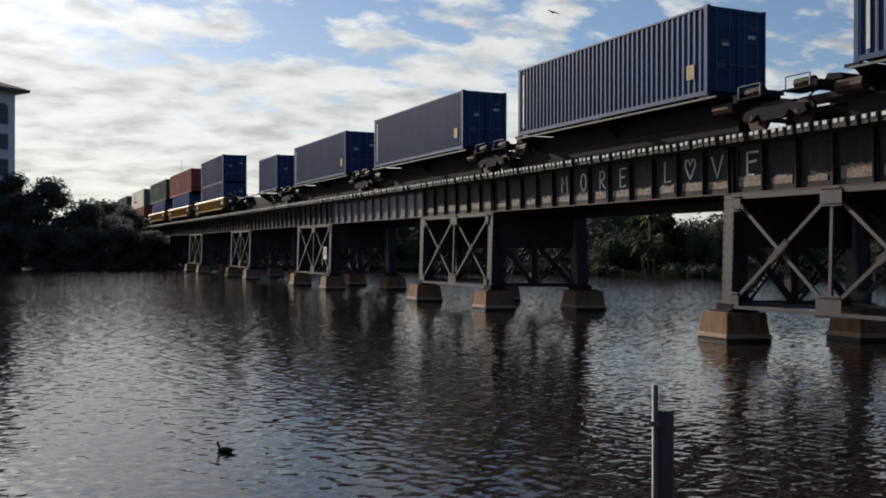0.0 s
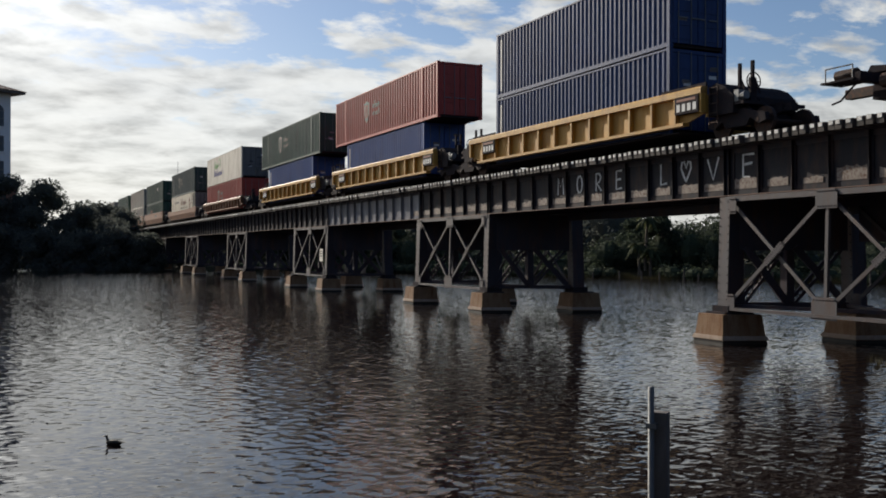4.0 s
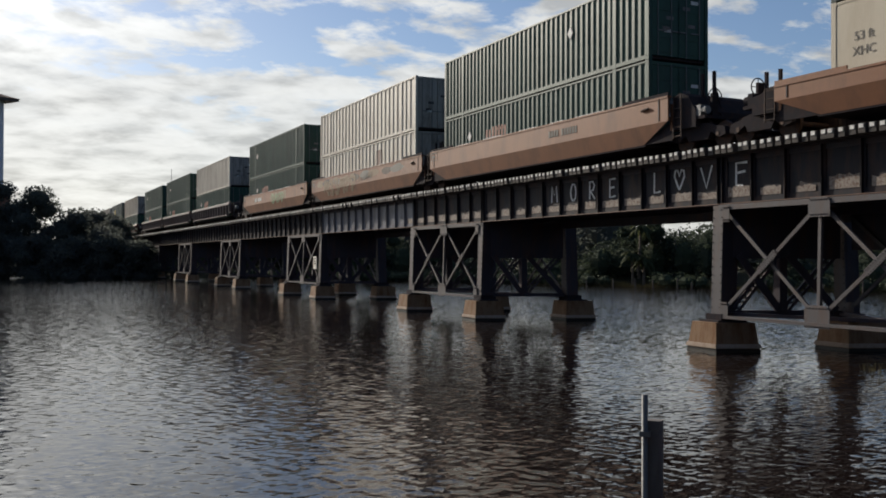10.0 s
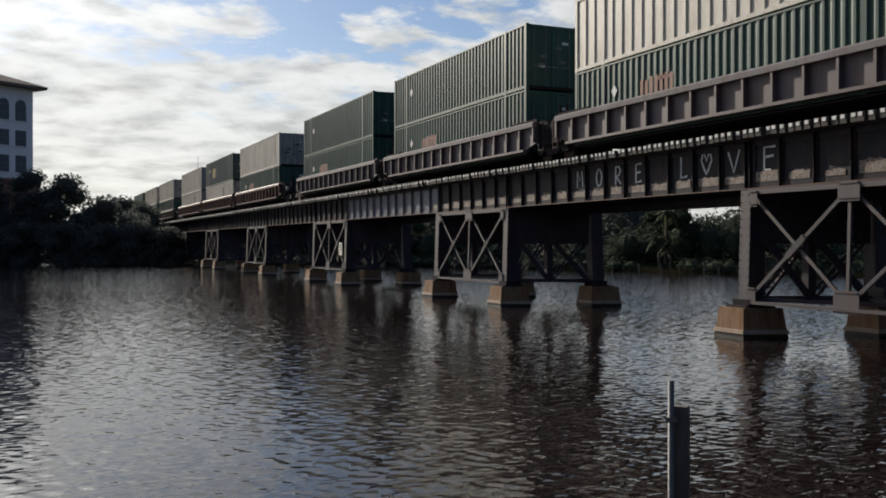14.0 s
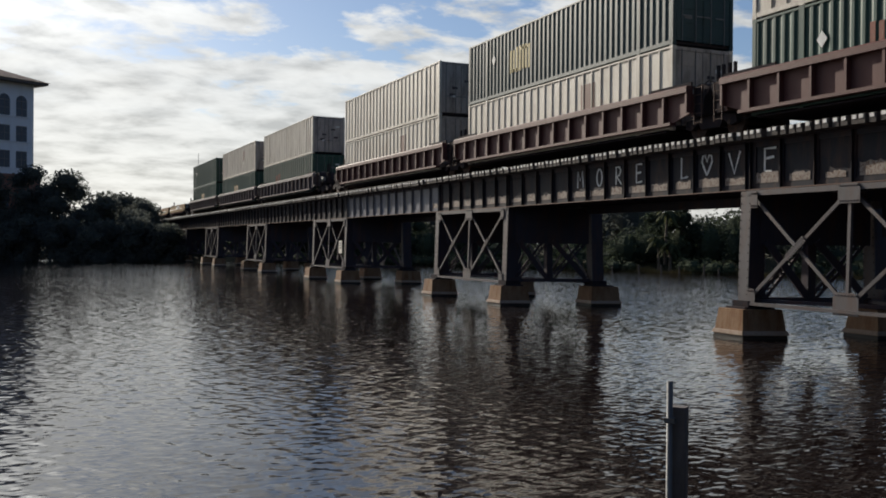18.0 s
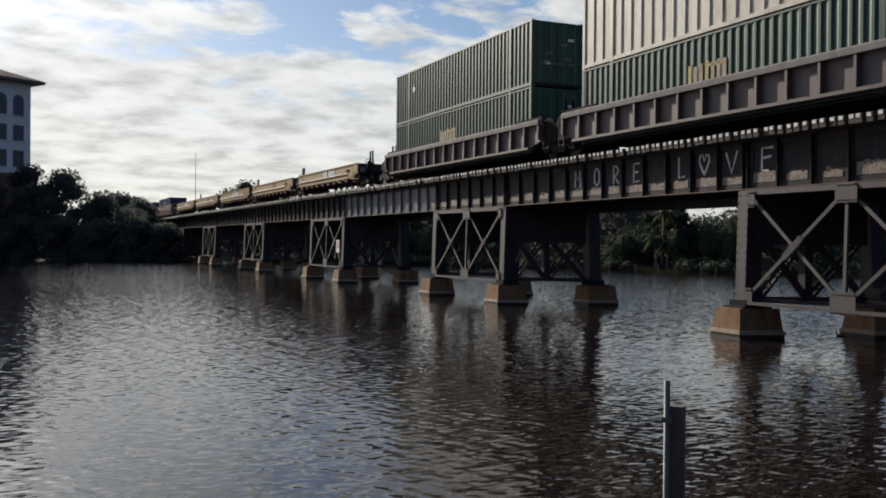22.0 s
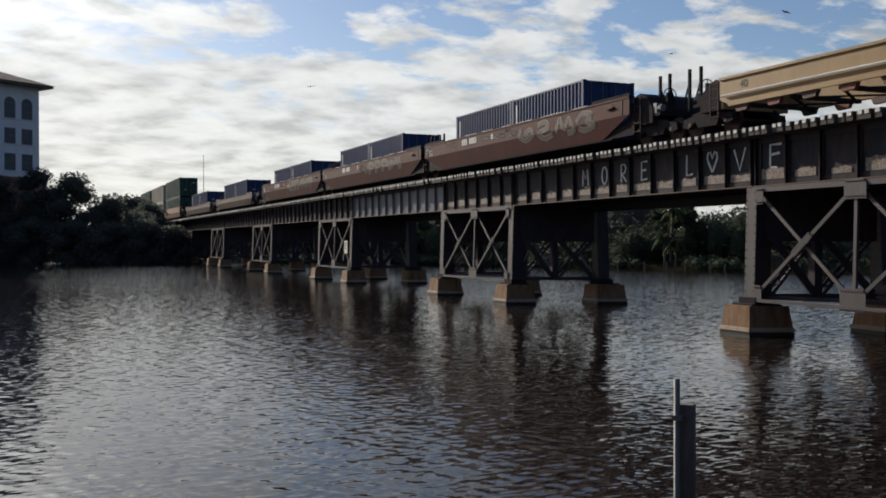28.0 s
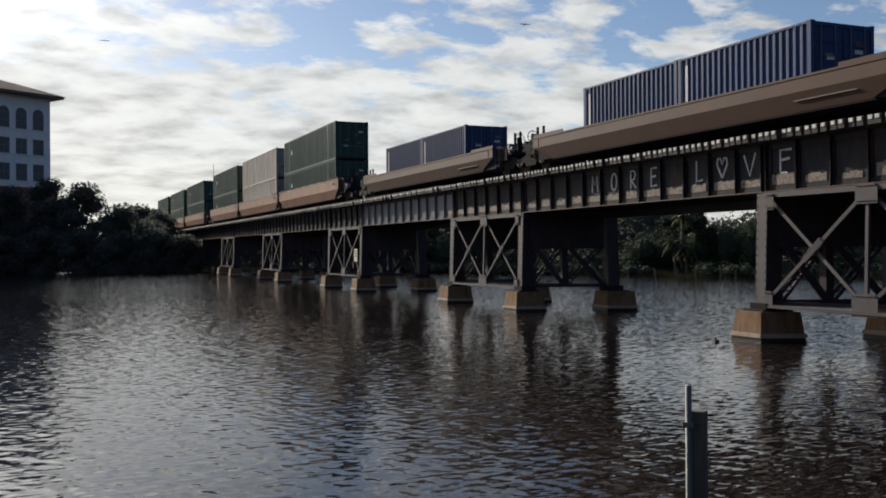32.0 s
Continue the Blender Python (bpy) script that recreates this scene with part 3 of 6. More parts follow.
def lattice(t, x0, x1, y0, y1, near):
    """Side frame of a tower: struts, mid post, crossed braces and gussets, in a plane from y1 (foot) to y0 (top)."""
    zb, zt = 1.12, 4.18
    xm = (x0 + x1) / 2

    def at(x, z, dy=0.0):
        f = (z - Z_PIER) / (Z_SEAT - Z_PIER)
        return (x, y1 + (y0 - y1) * f + dy, z)
    up = (0, 0, 1)
    part("top_strut", Shape().beam(at(x0, zt + 0.08), at(x1, zt + 0.08), 0.12, 0.15, up), "silver", t)
    part("bottom_strut", Shape().beam(at(x0, zb - 0.10), at(x1, zb - 0.10), 0.22, 0.09, up), "silver", t)
    part("mid_post", Shape().beam(at(xm, zb), at(xm, zt), 0.09, 0.10, (1, 0, 0)), "silver", t)
    for a, b in ((x0 + 0.18, xm), (xm, x1 - 0.18)):
        for za, zc, dy in ((zb, zt, -0.035), (zt, zb, 0.035)):
            part("brace", Shape().beam(at(a, za, dy), at(b, zc, dy), 0.06, 0.105), "silver", t)
        c = (a + b) / 2
        s = Shape()
        d = Vector((b - a, 0, zt - zb)).normalized()
        m = Vector(at(c, (zb + zt) / 2, -0.075))
        s.beam(m - d * 0.42, m + d * 0.42, 0.014, 0.20)
        g = part("gusset", s, "silver", t, "riveted splice plate")
        r = Shape()
        for k in range(-4, 5):
            for e in (-0.06, 0.06):
                q = m + d * (0.09 * k) + Vector((-d.z, 0, d.x)) * e
                r.frustum(q.x, q.y - 0.012, q.z - 0.012, q.z + 0.012, (0.012, 0.01), (0.012, 0.01))
        if near:
            tagged(part("rivets", r, "black", g), kind="stuff")
    for x, z, w, h in ((xm, zt - 0.08, 0.36, 0.26), (xm, zb + 0.10, 0.42, 0.30), (x0 + 0.34, zt - 0.12, 0.14, 0.24), (x0 + 0.34, zb + 0.10, 0.16, 0.24), (x1 - 0.34, zt - 0.12, 0.14, 0.24), (x1 - 0.34, zb + 0.10, 0.16, 0.24)):
        p = at(x, z, -0.08)
        g = part("gusset", Shape().prism([(p[0] - w, p[2] - h), (p[0] + w, p[2] - h), (p[0] + w, p[2] + h * 0.6), (p[0] + w * 0.7, p[2] + h), (p[0] - w * 0.7, p[2] + h), (p[0] - w, p[2] + h * 0.6)], "y", p[1] - 0.008, p[1] + 0.008), "silver", t)
        if near:
            r = Shape()
            for i in range(-3, 4):
                for zz in (-0.75, 0.75):
                    r.frustum(p[0] + w * 0.26 * i, p[1] - 0.016, p[2] + h * zz - 0.013, p[2] + h * zz + 0.013, (0.014, 0.01), (0.014, 0.01))
            tagged(part("rivets", r, "black", g), kind="stuff")


def laced(p, q, depth):
    """Two parallel bars from p to q, tied by a zigzag of flat lacing."""
    d = (q - p).normalized()
    across = (Vector((0, 0, 1)) - d * d.z).normalized() * depth * 0.36
    s = Shape().beam(p + across, q + across, 0.09, 0.085).beam(p - across, q - across, 0.09, 0.085)
    n = max(3, round((q - p).length / 0.2))
    for k in range(n):
        a, b = p + (q - p) * (k / n), p + (q - p) * ((k + 1) / n)
        side = 1 if k % 2 else -1
        s.beam(a + across * side, b - across * side, 0.012, 0.05)
    return s


def tower(k):
    x0 = 3 * BAY * k
    x1 = x0 + BAY
    near = k >= -1
    t = thing("trestle_tower", "dark riveted steel trestle tower with crossed lattice bracing on concrete piers", "bridge tower", "bridge towers")
    yf, yb = -0.10, BACK + 0.12
    for x in (x0, x1):
        leg(t, x, 0.0, yf)
        xb = x + SKEW * BACK
        leg(t, xb, BACK, yb)
        # bent across the track: a plate above, two crossed panels of laced bars below
        part("sway_plate", Shape().beam((x + 0.1, 0.3, 3.52), (xb + 0.1, BACK - 0.1, 3.52), 0.06, 1.56), "steel", t)
        part("sway_strut", Shape().beam((x, 0, 1.12), (xb, BACK, 1.12), 0.24, 0.16), "steel", t)
        ym = BACK / 2
        part("sway_post", Shape().beam((x + SKEW * ym, ym, 1.2), (x + SKEW * ym, ym, 2.75), 0.30, 0.26, up=(1, 0, 0)), "steel", t)
        for ya, yc in ((0.42, ym - 0.12), (ym + 0.12, BACK - 0.2)):
            for za, zc, e in ((1.2, 2.85, 0.0), (2.85, 1.2, 0.14)):
                p, q = Vector((x + SKEW * ya + e, ya, za)), Vector((x + SKEW * yc + e, yc, zc))
                if near and e == 0.0:
                    part("sway_brace", laced(p, q, 0.24), "steel", t)
                else:
                    part("sway_brace", Shape().beam(p, q, 0.08, 0.22), "steel", t)
        pier(x + 0.05, yf + 0.16)
        pier(x + SKEW * (BACK + 0.3), yb + 0.3)
    lattice(t, x0, x1, 0.0, yf, near)
    lattice(t, x0 + SKEW * BACK, x1 + SKEW * BACK, BACK, yb, False)
    part("portal_plate", Shape().box(x0 + SKEW * BACK + 0.3, x1 + SKEW * BACK - 0.3, BACK + 0.16, BACK + 0.20, 3.0, 4.3), "steel", t)
    # flat bracing near the foot, seen against the water
    part("floor_brace", Shape().beam((x0, 0, 1.1), (x1 + SKEW * BACK, BACK, 1.1), 0.14, 0.10), "steel", t)
    part("floor_brace", Shape().beam((x1, 0, 1.1), (x0 + SKEW * BACK, BACK, 1.1), 0.14, 0.10), "steel", t)


def girder(x0, x1, y, front, pale):
    """Plate girder on its side y: web, flanges, stiffeners."""
    t = thing("plate_girder", "pale grey riveted plate girder streaked with rust" if pale else "sooty black riveted plate girder with peeling paint", "bridge girder", "bridge girders")
    g = 0.02
    web = "webpale" if pale else "web"
    part("web", Shape().box(x0 + g, x1 - g, y + 0.13, y + 0.15, Z_SEAT + 0.03, Z_FLANGE - 0.03), web, t)
    part("bottom_flange", Shape().box(x0 + g, x1 - g, y - 0.03, y + 0.31, Z_SEAT, Z_SEAT + 0.03), "flangerust" if front else "steel", t)
    part("top_flange", Shape().box(x0 + g, x1 - g, y - 0.03, y + 0.31, Z_FLANGE - 0.03, Z_FLANGE), "steel", t)
    part("flange_angle", Shape().box(x0 + g, x1 - g, y + 0.105, y + 0.13, Z_SEAT + 0.03, Z_SEAT + 0.18), web, t)
    part("flange_angle", Shape().box(x0 + g, x1 - g, y + 0.105, y + 0.13, Z_FLANGE - 0.18, Z_FLANGE - 0.03), "steel", t)
    n = round((x1 - x0) / 1.27)
    for i in range(n + 1):
        x = x0 + (x1 - x0) * i / n
        if i == 0:
            x += 0.10
        if i == n:
            x -= 0.10
        w = 0.09 if i in (0, n) else 0.05
        s = Shape().box(x - w, x - w + 0.016, y + 0.02, y + 0.13, Z_SEAT + 0.03, Z_FLANGE - 0.03)
        s.box(x - w + 0.016, x + w, y + 0.10, y + 0.129, Z_SEAT + 0.03, Z_FLANGE - 0.03)
        part("stiffener", s, web, t)
    return t


def bridge():
    for k in range(LAST, FIRST + 1):
        tower(k)
    ends = []
    for k in range(LAST, FIRST + 1):
        ends += [3 * BAY * k, 3 * BAY * k + BAY]
    ends = [ends[0] - 2 * BAY] + ends + [ends[-1] + 2 * BAY]
    for a, b in zip(ends, ends[1:]):
        pale = abs(a - (-3 * BAY * 2 + BAY)) < 0.1
        girder(a, b, 0.0, True, pale)
        girder(a + SKEW * BACK, b + SKEW * BACK, BACK - 0.28, False, False)
        t = thing("girder_bracing", "dark steel cross bracing between the two girders", "bracing", "girder bracing")
        part("lower_chord", Shape().box(a + SKEW * BACK, b + SKEW * BACK, BACK - 0.2, BACK, Z_SEAT - 0.30, Z_SEAT - 0.004), "steel", t)
        n = max(3, round((b - a) / 2.54))
        for i in range(n):
            xa, xb = a + (b - a) * i / n, a + (b - a) * (i + 1) / n
            for z in (Z_SEAT + 0.10, Z_FLANGE - 0.14):
                part("brace", Shape().beam((xa + 0.1, 0.16, z), (xb + 0.3, BACK - 0.16, z), 0.10, 0.10), "steel", t)
            part("cross_frame", Shape().box(xa + 0.3, xa + 0.36, 0.17, BACK - 0.17, Z_SEAT + 0.14, Z_FLANGE - 0.2), "steel", t)
    # abutments
    for x in (ends[0] - 1.2, ends[-1] + 1.2 + SKEW * BACK):
        solid("abutment", Shape().box(x - 1.3, x + 1.3, -2.0, 6.0, -1.5, Z_SEAT).box(x - 1.3, x - 0.3, -2.0, 6.0, Z_SEAT, Z_FLANGE), "concrete", "plain stained concrete bridge abutment", "abutment", kind="structure")
    return ends


ENDS = bridge()


def deck():
    t = thing("track_deck", "open railway deck of timber ties, their sunlit ends painted pale, with steel rails", "railway track", kind="structure")
    for y in (TRACK - 0.7175, TRACK + 0.7175):
        s = Shape().prism([(y - 0.07, 6.06), (y + 0.07, 6.06), (y + 0.07, 6.085), (y + 0.015, 6.10), (y + 0.015, 6.18), (y + 0.036, 6.19), (y + 0.036, Z_RAIL), (y - 0.036, Z_RAIL), (y - 0.036, 6.19), (y - 0.015, 6.18), (y - 0.015, 6.10), (y - 0.07, 6.085)], "x", -420, 640)
        part("rail", s, "rail", t)
    for y in (TRACK - 0.35, TRACK + 0.35):
        part("guard_rail", Shape().box(ENDS[0], ENDS[-1], y - 0.04, y + 0.04, 6.05, 6.14), "rail", t)
    part("walkway_plank", Shape().box(ENDS[0], -23.5, -0.42, -0.12, Z_TIE + 0.004, Z_TIE + 0.05), "tie", t, "grey walkway plank")
    # pale cap paints sunlight onto the upper half of each tie's end
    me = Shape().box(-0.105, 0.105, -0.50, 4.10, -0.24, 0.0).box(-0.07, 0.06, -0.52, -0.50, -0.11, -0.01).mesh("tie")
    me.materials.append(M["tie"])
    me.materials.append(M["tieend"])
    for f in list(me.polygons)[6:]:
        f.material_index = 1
    x, rest, caps, count = 34.0, Shape(), Shape(), 0
    while x > ENDS[0]:
        cx, dz, dy = x + rng.uniform(-0.02, 0.02), rng.uniform(-0.012, 0.008), rng.uniform(-0.03, 0.05)
        if count < 300 and x < 16:
            ob = part("tie", me, "tie", t)
            ob.location = (cx, dy, Z_TIE + dz)
            count += 1
        else:
            rest.box(cx - 0.105, cx + 0.105, -0.50 + dy, 4.10, Z_TIE - 0.24 + dz, Z_TIE + dz)
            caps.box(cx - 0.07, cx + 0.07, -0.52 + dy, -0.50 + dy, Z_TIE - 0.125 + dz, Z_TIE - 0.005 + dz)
        x -= 0.30
    tagged(part("far_ties", rest, "tie", t), kind="stuff")
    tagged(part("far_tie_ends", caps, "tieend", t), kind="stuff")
    # ballast track on the banks
    for a, b in ((-420, ENDS[0]), (ENDS[-1], 640)):
        s = Shape()
        k = a
        while k < b:
            s.box(k - 0.11, k + 0.11, TRACK - 1.3, TRACK + 1.3, 5.80, Z_TIE)
            k += 0.6
        tagged(part("bank_ties", s, "tie", t), kind="stuff")


deck()


def lettering():
    """Hand-sprayed letters, one in each panel of the near girder."""
    y = 0.121
    z0, h = 4.90, 0.64

    def put(name, cx, strokes, w=0.42):
        s = Shape()
        cx -= 0.13 * (21.83 - cx) / 19.65
        for st in strokes:
            s.stroke([(cx + (a - 0.5) * w, z0 + b * h) for a, b in st], 0.075, y)
        solid(name, s, "chalk", "rough white hand-sprayed letter on the girder web", "graffiti", "sprayed letters")
    ring = [(0.5 + 0.42 * math.cos(a * 0.6283), 0.5 + 0.5 * math.sin(a * 0.6283)) for a in range(11)]
    put("letter_m", -9.21, [[(0.0, 0.0), (0.05, 1.0), (0.45, 0.45), (0.8, 1.0), (0.95, 0.0)]])
    put("letter_o", -7.91, [ring])
    put("letter_r", -6.66, [[(0.1, 0.0), (0.1, 1.0), (0.6, 0.98), (0.8, 0.78), (0.6, 0.52), (0.15, 0.48), (0.9, 0.0)]])
    put("letter_e", -5.42, [[(0.9, 1.0), (0.1, 1.0), (0.1, 0.0), (0.9, 0.05)], [(0.1, 0.52), (0.75, 0.55)]])
    put("letter_l", -2.94, [[(0.1, 1.05), (0.1, 0.0), (0.85, 0.05)]])
    put("heart", -1.85, [[(0.5, 0.05), (0.3, 0.3), (0.02, 0.72), (0.1, 1.0), (0.32, 1.02), (0.5, 0.72), (0.7, 1.02), (0.92, 0.98), (0.98, 0.7), (0.7, 0.3), (0.5, 0.05)]], 0.5)
    put("letter_v", -0.60, [[(0.0, 1.0), (0.5, 0.0), (1.0, 1.05)]], 0.5)
    put("letter_e", 0.90, [[(0.95, 1.0), (0.05, 1.0), (0.05, 0.0), (0.6, -0.04)], [(0.05, 0.55), (0.8, 0.6)]], 0.5)
    # bare patches where letters were painted out
    k = 0
    for i in range(-19, 9):
        x = i * 1.27 + 0.63
        if rng.random() < 0.95:
            w, hh = rng.uniform(0.34, 0.50), rng.uniform(0.14, 0.34)
            n = 9
            top = [(x + w * (1 - 2 * j / n), 4.56 + hh + rng.uniform(-0.03, 0.03)) for j in range(n + 1)]
            top = [(a, b + rng.uniform(-0.03, 0.03)) for a, b in top]
            solid("primer_patch", Shape().prism([(x - w, 4.55), (x + w, 4.55)] + top, "y", 0.113, 0.119), "bare", "flaking pale primer patch on the girder web", "paint patch", "primer patches")


lettering()
# ---------------------------------------------------------------- train
DEPART = [(0, 0.0), (2, 36.15), (4, 72.4), (6, 108.77), (7.5, 136.04), (9, 163.32), (10.5, 190.67), (11.5, 208.99), (13, 236.66), (14.5, 264.49), (17, 310.99), (18, 329.57), (19, 348.14),
          (20.5, 376.05), (21.5, 394.77), (23, 423.12), (25, 461.16), (27.5, 508.48), (28, 517.96), (30, 555.94), (32, 593.99)]
MOVING = []                   # things of the train with their places at the start
FT = 0.3048


def moves(ob, x, z):
    MOVING.append((ob, x, z))
    ob.matrix_basis = pose(x, TRACK, z)
    return ob


def ribbed_sheet(x0, x1, y, z0, z1, pitch, depth, side):
    """Corrugated steel sheet with trapezoid waves, side = -1 faces -y."""
    xs = []
    x = x0
    k = 0
    while x < x1 - 1e-6:
        a = pitch * 0.26
        b = pitch * 0.24
        for dx, d in ((0, 0), (a, 0), (a + b, depth), (2 * a + b, depth)):
            if x + dx < x1:
                xs.append((x + dx, d))
        x += pitch
        k += 1
    xs.append((x1, 0))
    vs, fs = [], []
    for x, d in xs:
        yy = y - side * d
        vs += [(x, yy, z0), (x, yy, z1)]
    for i in range(len(xs) - 1):
        f = (2 * i, 2 * i + 2, 2 * i + 3, 2 * i + 1)
        fs.append(f if side < 0 else f[::-1])
    return Shape().add(vs, fs)


def seamed_sheet(x0, x1, y, z0, z1, pitch, side):
    """Flat sheet with narrow standing posts."""
    n = round((x1 - x0) / pitch)
    xs = [(x0, 0.0)]
    for i in range(1, n):
        x = x0 + (x1 - x0) * i / n
        xs += [(x - 0.035, 0.0), (x - 0.03, 0.036), (x + 0.03, 0.036), (x + 0.035, 0.0)]
    xs.append((x1, 0.0))
    vs = [p for x, d in xs for p in ((x, y + side * d, z0), (x, y + side * d, z1))]
    fs = [(2 * i, 2 * i + 2, 2 * i + 3, 2 * i + 1) if side < 0 else (2 * i + 1, 2 * i + 3, 2 * i + 2, 2 * i) for i in range(len(xs) - 1)]
    return Shape().add(vs, fs)


PROTO = {}


def container(feet, colour, style="fine", marks="", label="", height=2.896):
    """Shipping container standing on its origin, long way along x; built once for each look."""
    key = (feet, colour, style, marks, height)
    if key in PROTO:
        ob = copy_thing(PROTO[key], pose(0, 0, 0))
        return ob
    L = feet * FT
    w = 2.438 if feet <= 40 else 2.591
    hx, hy, H = L / 2, w / 2, height
    t = thing("container", label, "container", "train containers")
    door_m = colour if colour not in ("white", "cream") else "doorgrey" if style == "smooth" else "doorpale"
    post_x = [] if feet <= 40 else [-20 * FT + 0.0, 20 * FT]
    for side in (-1, 1):
        y = side * (hy - 0.012)
        if style == "fine":
            sh = ribbed_sheet(-hx + 0.14, hx - 0.14, y, 0.16, H - 0.07, 0.278 if feet <= 40 else 0.36, 0.040, side)
        elif style == "post":
            sh = seamed_sheet(-hx + 0.14, hx - 0.14, side * (hy - 0.038), 0.16, H - 0.07, 0.62, side)
        else:
            sh = Shape().box(-hx + 0.14, hx - 0.14, min(y, y - side * 0.04), max(y, y - side * 0.04), 0.16, H - 0.07)
        part("side_panel", sh, colour, t)
        if style == "post" and colour == "green" and side < 0:
            n = round((L - 0.28) / 0.62)
            for k in range(1, n):
                x = -hx + 0.14 + (L - 0.28) * k / n
                part("seam_post", Shape().box(x - 0.028, x + 0.028, -hy - 0.008, -hy + 0.001, 0.17, H - 0.09), "spray", t, "pale worn seam post")
        part("bottom_rail", Shape().box(-hx + 0.1, hx - 0.1, side * hy - (0.08 if side > 0 else 0), side * hy + (0.08 if side < 0 else 0), 0.03, 0.17), colour, t)
        part("top_rail", Shape().box(-hx + 0.1, hx - 0.1, side * hy - (0.06 if side > 0 else 0), side * hy + (0.06 if side < 0 else 0), H - 0.085, H - 0.02), colour, t)
        for x in post_x:
            part("stacking_post", Shape().box(x - 0.10, x + 0.10, side * (hy + 0.004) - (0.05 if side > 0 else 0), side * (hy + 0.004) + (0.05 if side < 0 else 0), 0.0, H), colour, t)
        for e in (-1, 1):
            part("corner_post", Shape().box(min(e * hx, e * (hx - 0.15)), max(e * hx, e * (hx - 0.15)), min(side * hy, side * (hy - 0.13)), max(side * hy, side * (hy - 0.13)), 0.118, H - 0.118), colour, t)
            for z in (0.0, H - 0.118):
                x, y2 = e * (hx - 0.085), side * (hy - 0.079)
                part("corner_casting", Shape().box(x - 0.089, x + 0.089, y2 - 0.082, y2 + 0.082, z, z + 0.118), colour, t)
    part("roof", Shape().box(-hx + 0.1, hx - 0.1, -hy + 0.06, hy - 0.06, H - 0.06, H - 0.03), colour, t)
    part("floor", Shape().box(-hx + 0.1, hx - 0.1, -hy + 0.08, hy - 0.08, 0.06, 0.15), "black", t)
    part("end_wall", Shape().box(-hx + 0.01, -hx + 0.05, -hy + 0.13, hy - 0.13, 0.10, H - 0.06), colour, t)
    part("door_header", Shape().box(hx - 0.08, hx - 0.005, -hy + 0.13, hy - 0.13, H - 0.15, H - 0.03), door_m, t)
    for side in (-1, 1):
        a, b = sorted((side * 0.012, side * (hy - 0.14)))
        d = Shape().box(hx - 0.065, hx - 0.03, a, b, 0.17, H - 0.16)
        for z in (0.25, 0.25 + (H - 0.5) / 5, 0.25 + 2 * (H - 0.5) / 5, 0.25 + 3 * (H - 0.5) / 5, 0.25 + 4 * (H - 0.5) / 5):
            d.box(hx - 0.03, hx - 0.014, a + 0.03, b - 0.03, z + 0.06, z + (H - 0.5) / 5 - 0.06)
        door = part("door", d, door_m, t)
        for f in (0.28, 0.78):
            y = side * f * (hy - 0.14)
            part("lock_rod", Shape().tube((hx + 0.004, y, 0.14), (hx + 0.004, y, H - 0.10), 0.018, n=6), "galv", door)
            part("lock_handle", Shape().box(hx + 0.0, hx + 0.03, min(y, y - side * 0.38), max(y, y - side * 0.38), 1.02, 1.06), "galv", door)
        if colour not in ("red",):
            r2 = random.Random(len(colour) + int(side))
            for k in range(3):
                yc, zc = side * r2.uniform(0.35, 0.8), r2.uniform(0.9, H - 0.5)
                part("marking", Shape().box(hx - 0.0135, hx - 0.011, yc - 0.16, yc + 0.16, zc - 0.06, zc + 0.06), "markpale" if k == 0 else "grime" if door_m in ("doorgrey", "doorpale") else "doorgrey", door, "plain marking bar")

    def bar(x0, x1, z0, z1, m, label="plain marking bar", y=None):
        y = (-hy + 0.004 if style == "smooth" else -hy + (0.032 if style == "post" else 0.006)) if y is None else y
        part("marking", Shape().box(x0, x1, y - 0.006, y + 0.004, z0, z1), m, t, label)

    def glyphs(x, z, h, widths, m, seed, weight, slant=0.0, label="plain lettering shape"):
        """A row of plain hooked shapes as tall as lettering."""
        r2 = random.Random(seed)
        y = -hy + (0.004 if style == "smooth" else 0.006)
        for w in widths:
            tall = h * (1.35 if w > 0.42 else r2.choice((0.72, 0.72, 0.8, 1.1)))
            low = z - (0.12 * h if r2.random() < 0.12 else 0.0)
            shape = Shape()
            for k in range(2 if w > 0.25 else 1):
                u = x + w * (0.22 + 0.42 * k)
                top = tall * (1.0 if k == 0 else r2.uniform(0.55, 0.95))
                shape.stroke([(u, low), (u + slant * top, z + top)], weight, y, 0.005)
            shape.stroke([(x + w * 0.14, z + 0.42 * h), (x + w * 0.66, z + 0.5 * h)], weight * 0.6, y, 0.004)
            part("marking", shape, m, t, label)
            x += w

    for mk in marks.split():
        if mk == "emblem":
            x = -hx + L * 0.36
            part("emblem", Shape().prism([(x - 0.40, 2.15), (x, 2.26), (x + 0.40, 2.15), (x + 0.38, 1.45), (x + 0.22, 1.1), (x, 0.95), (x - 0.22, 1.1), (x - 0.38, 1.45)], "y", -hy - 0.002, -hy + 0.01), "spray", t, "plain pale shield emblem")
            for k in range(4):
                u = x - 0.24 + 0.15 * k
                bar(u, u + 0.05, 1.25, 2.05, colour, "dark stripe of the emblem", -hy - 0.006)
            glyphs(-hx + L * 0.42, 1.72, 0.40, (0.3, 0.3, 0.3, 0.3), "spray", 3, 0.07, 0.1)
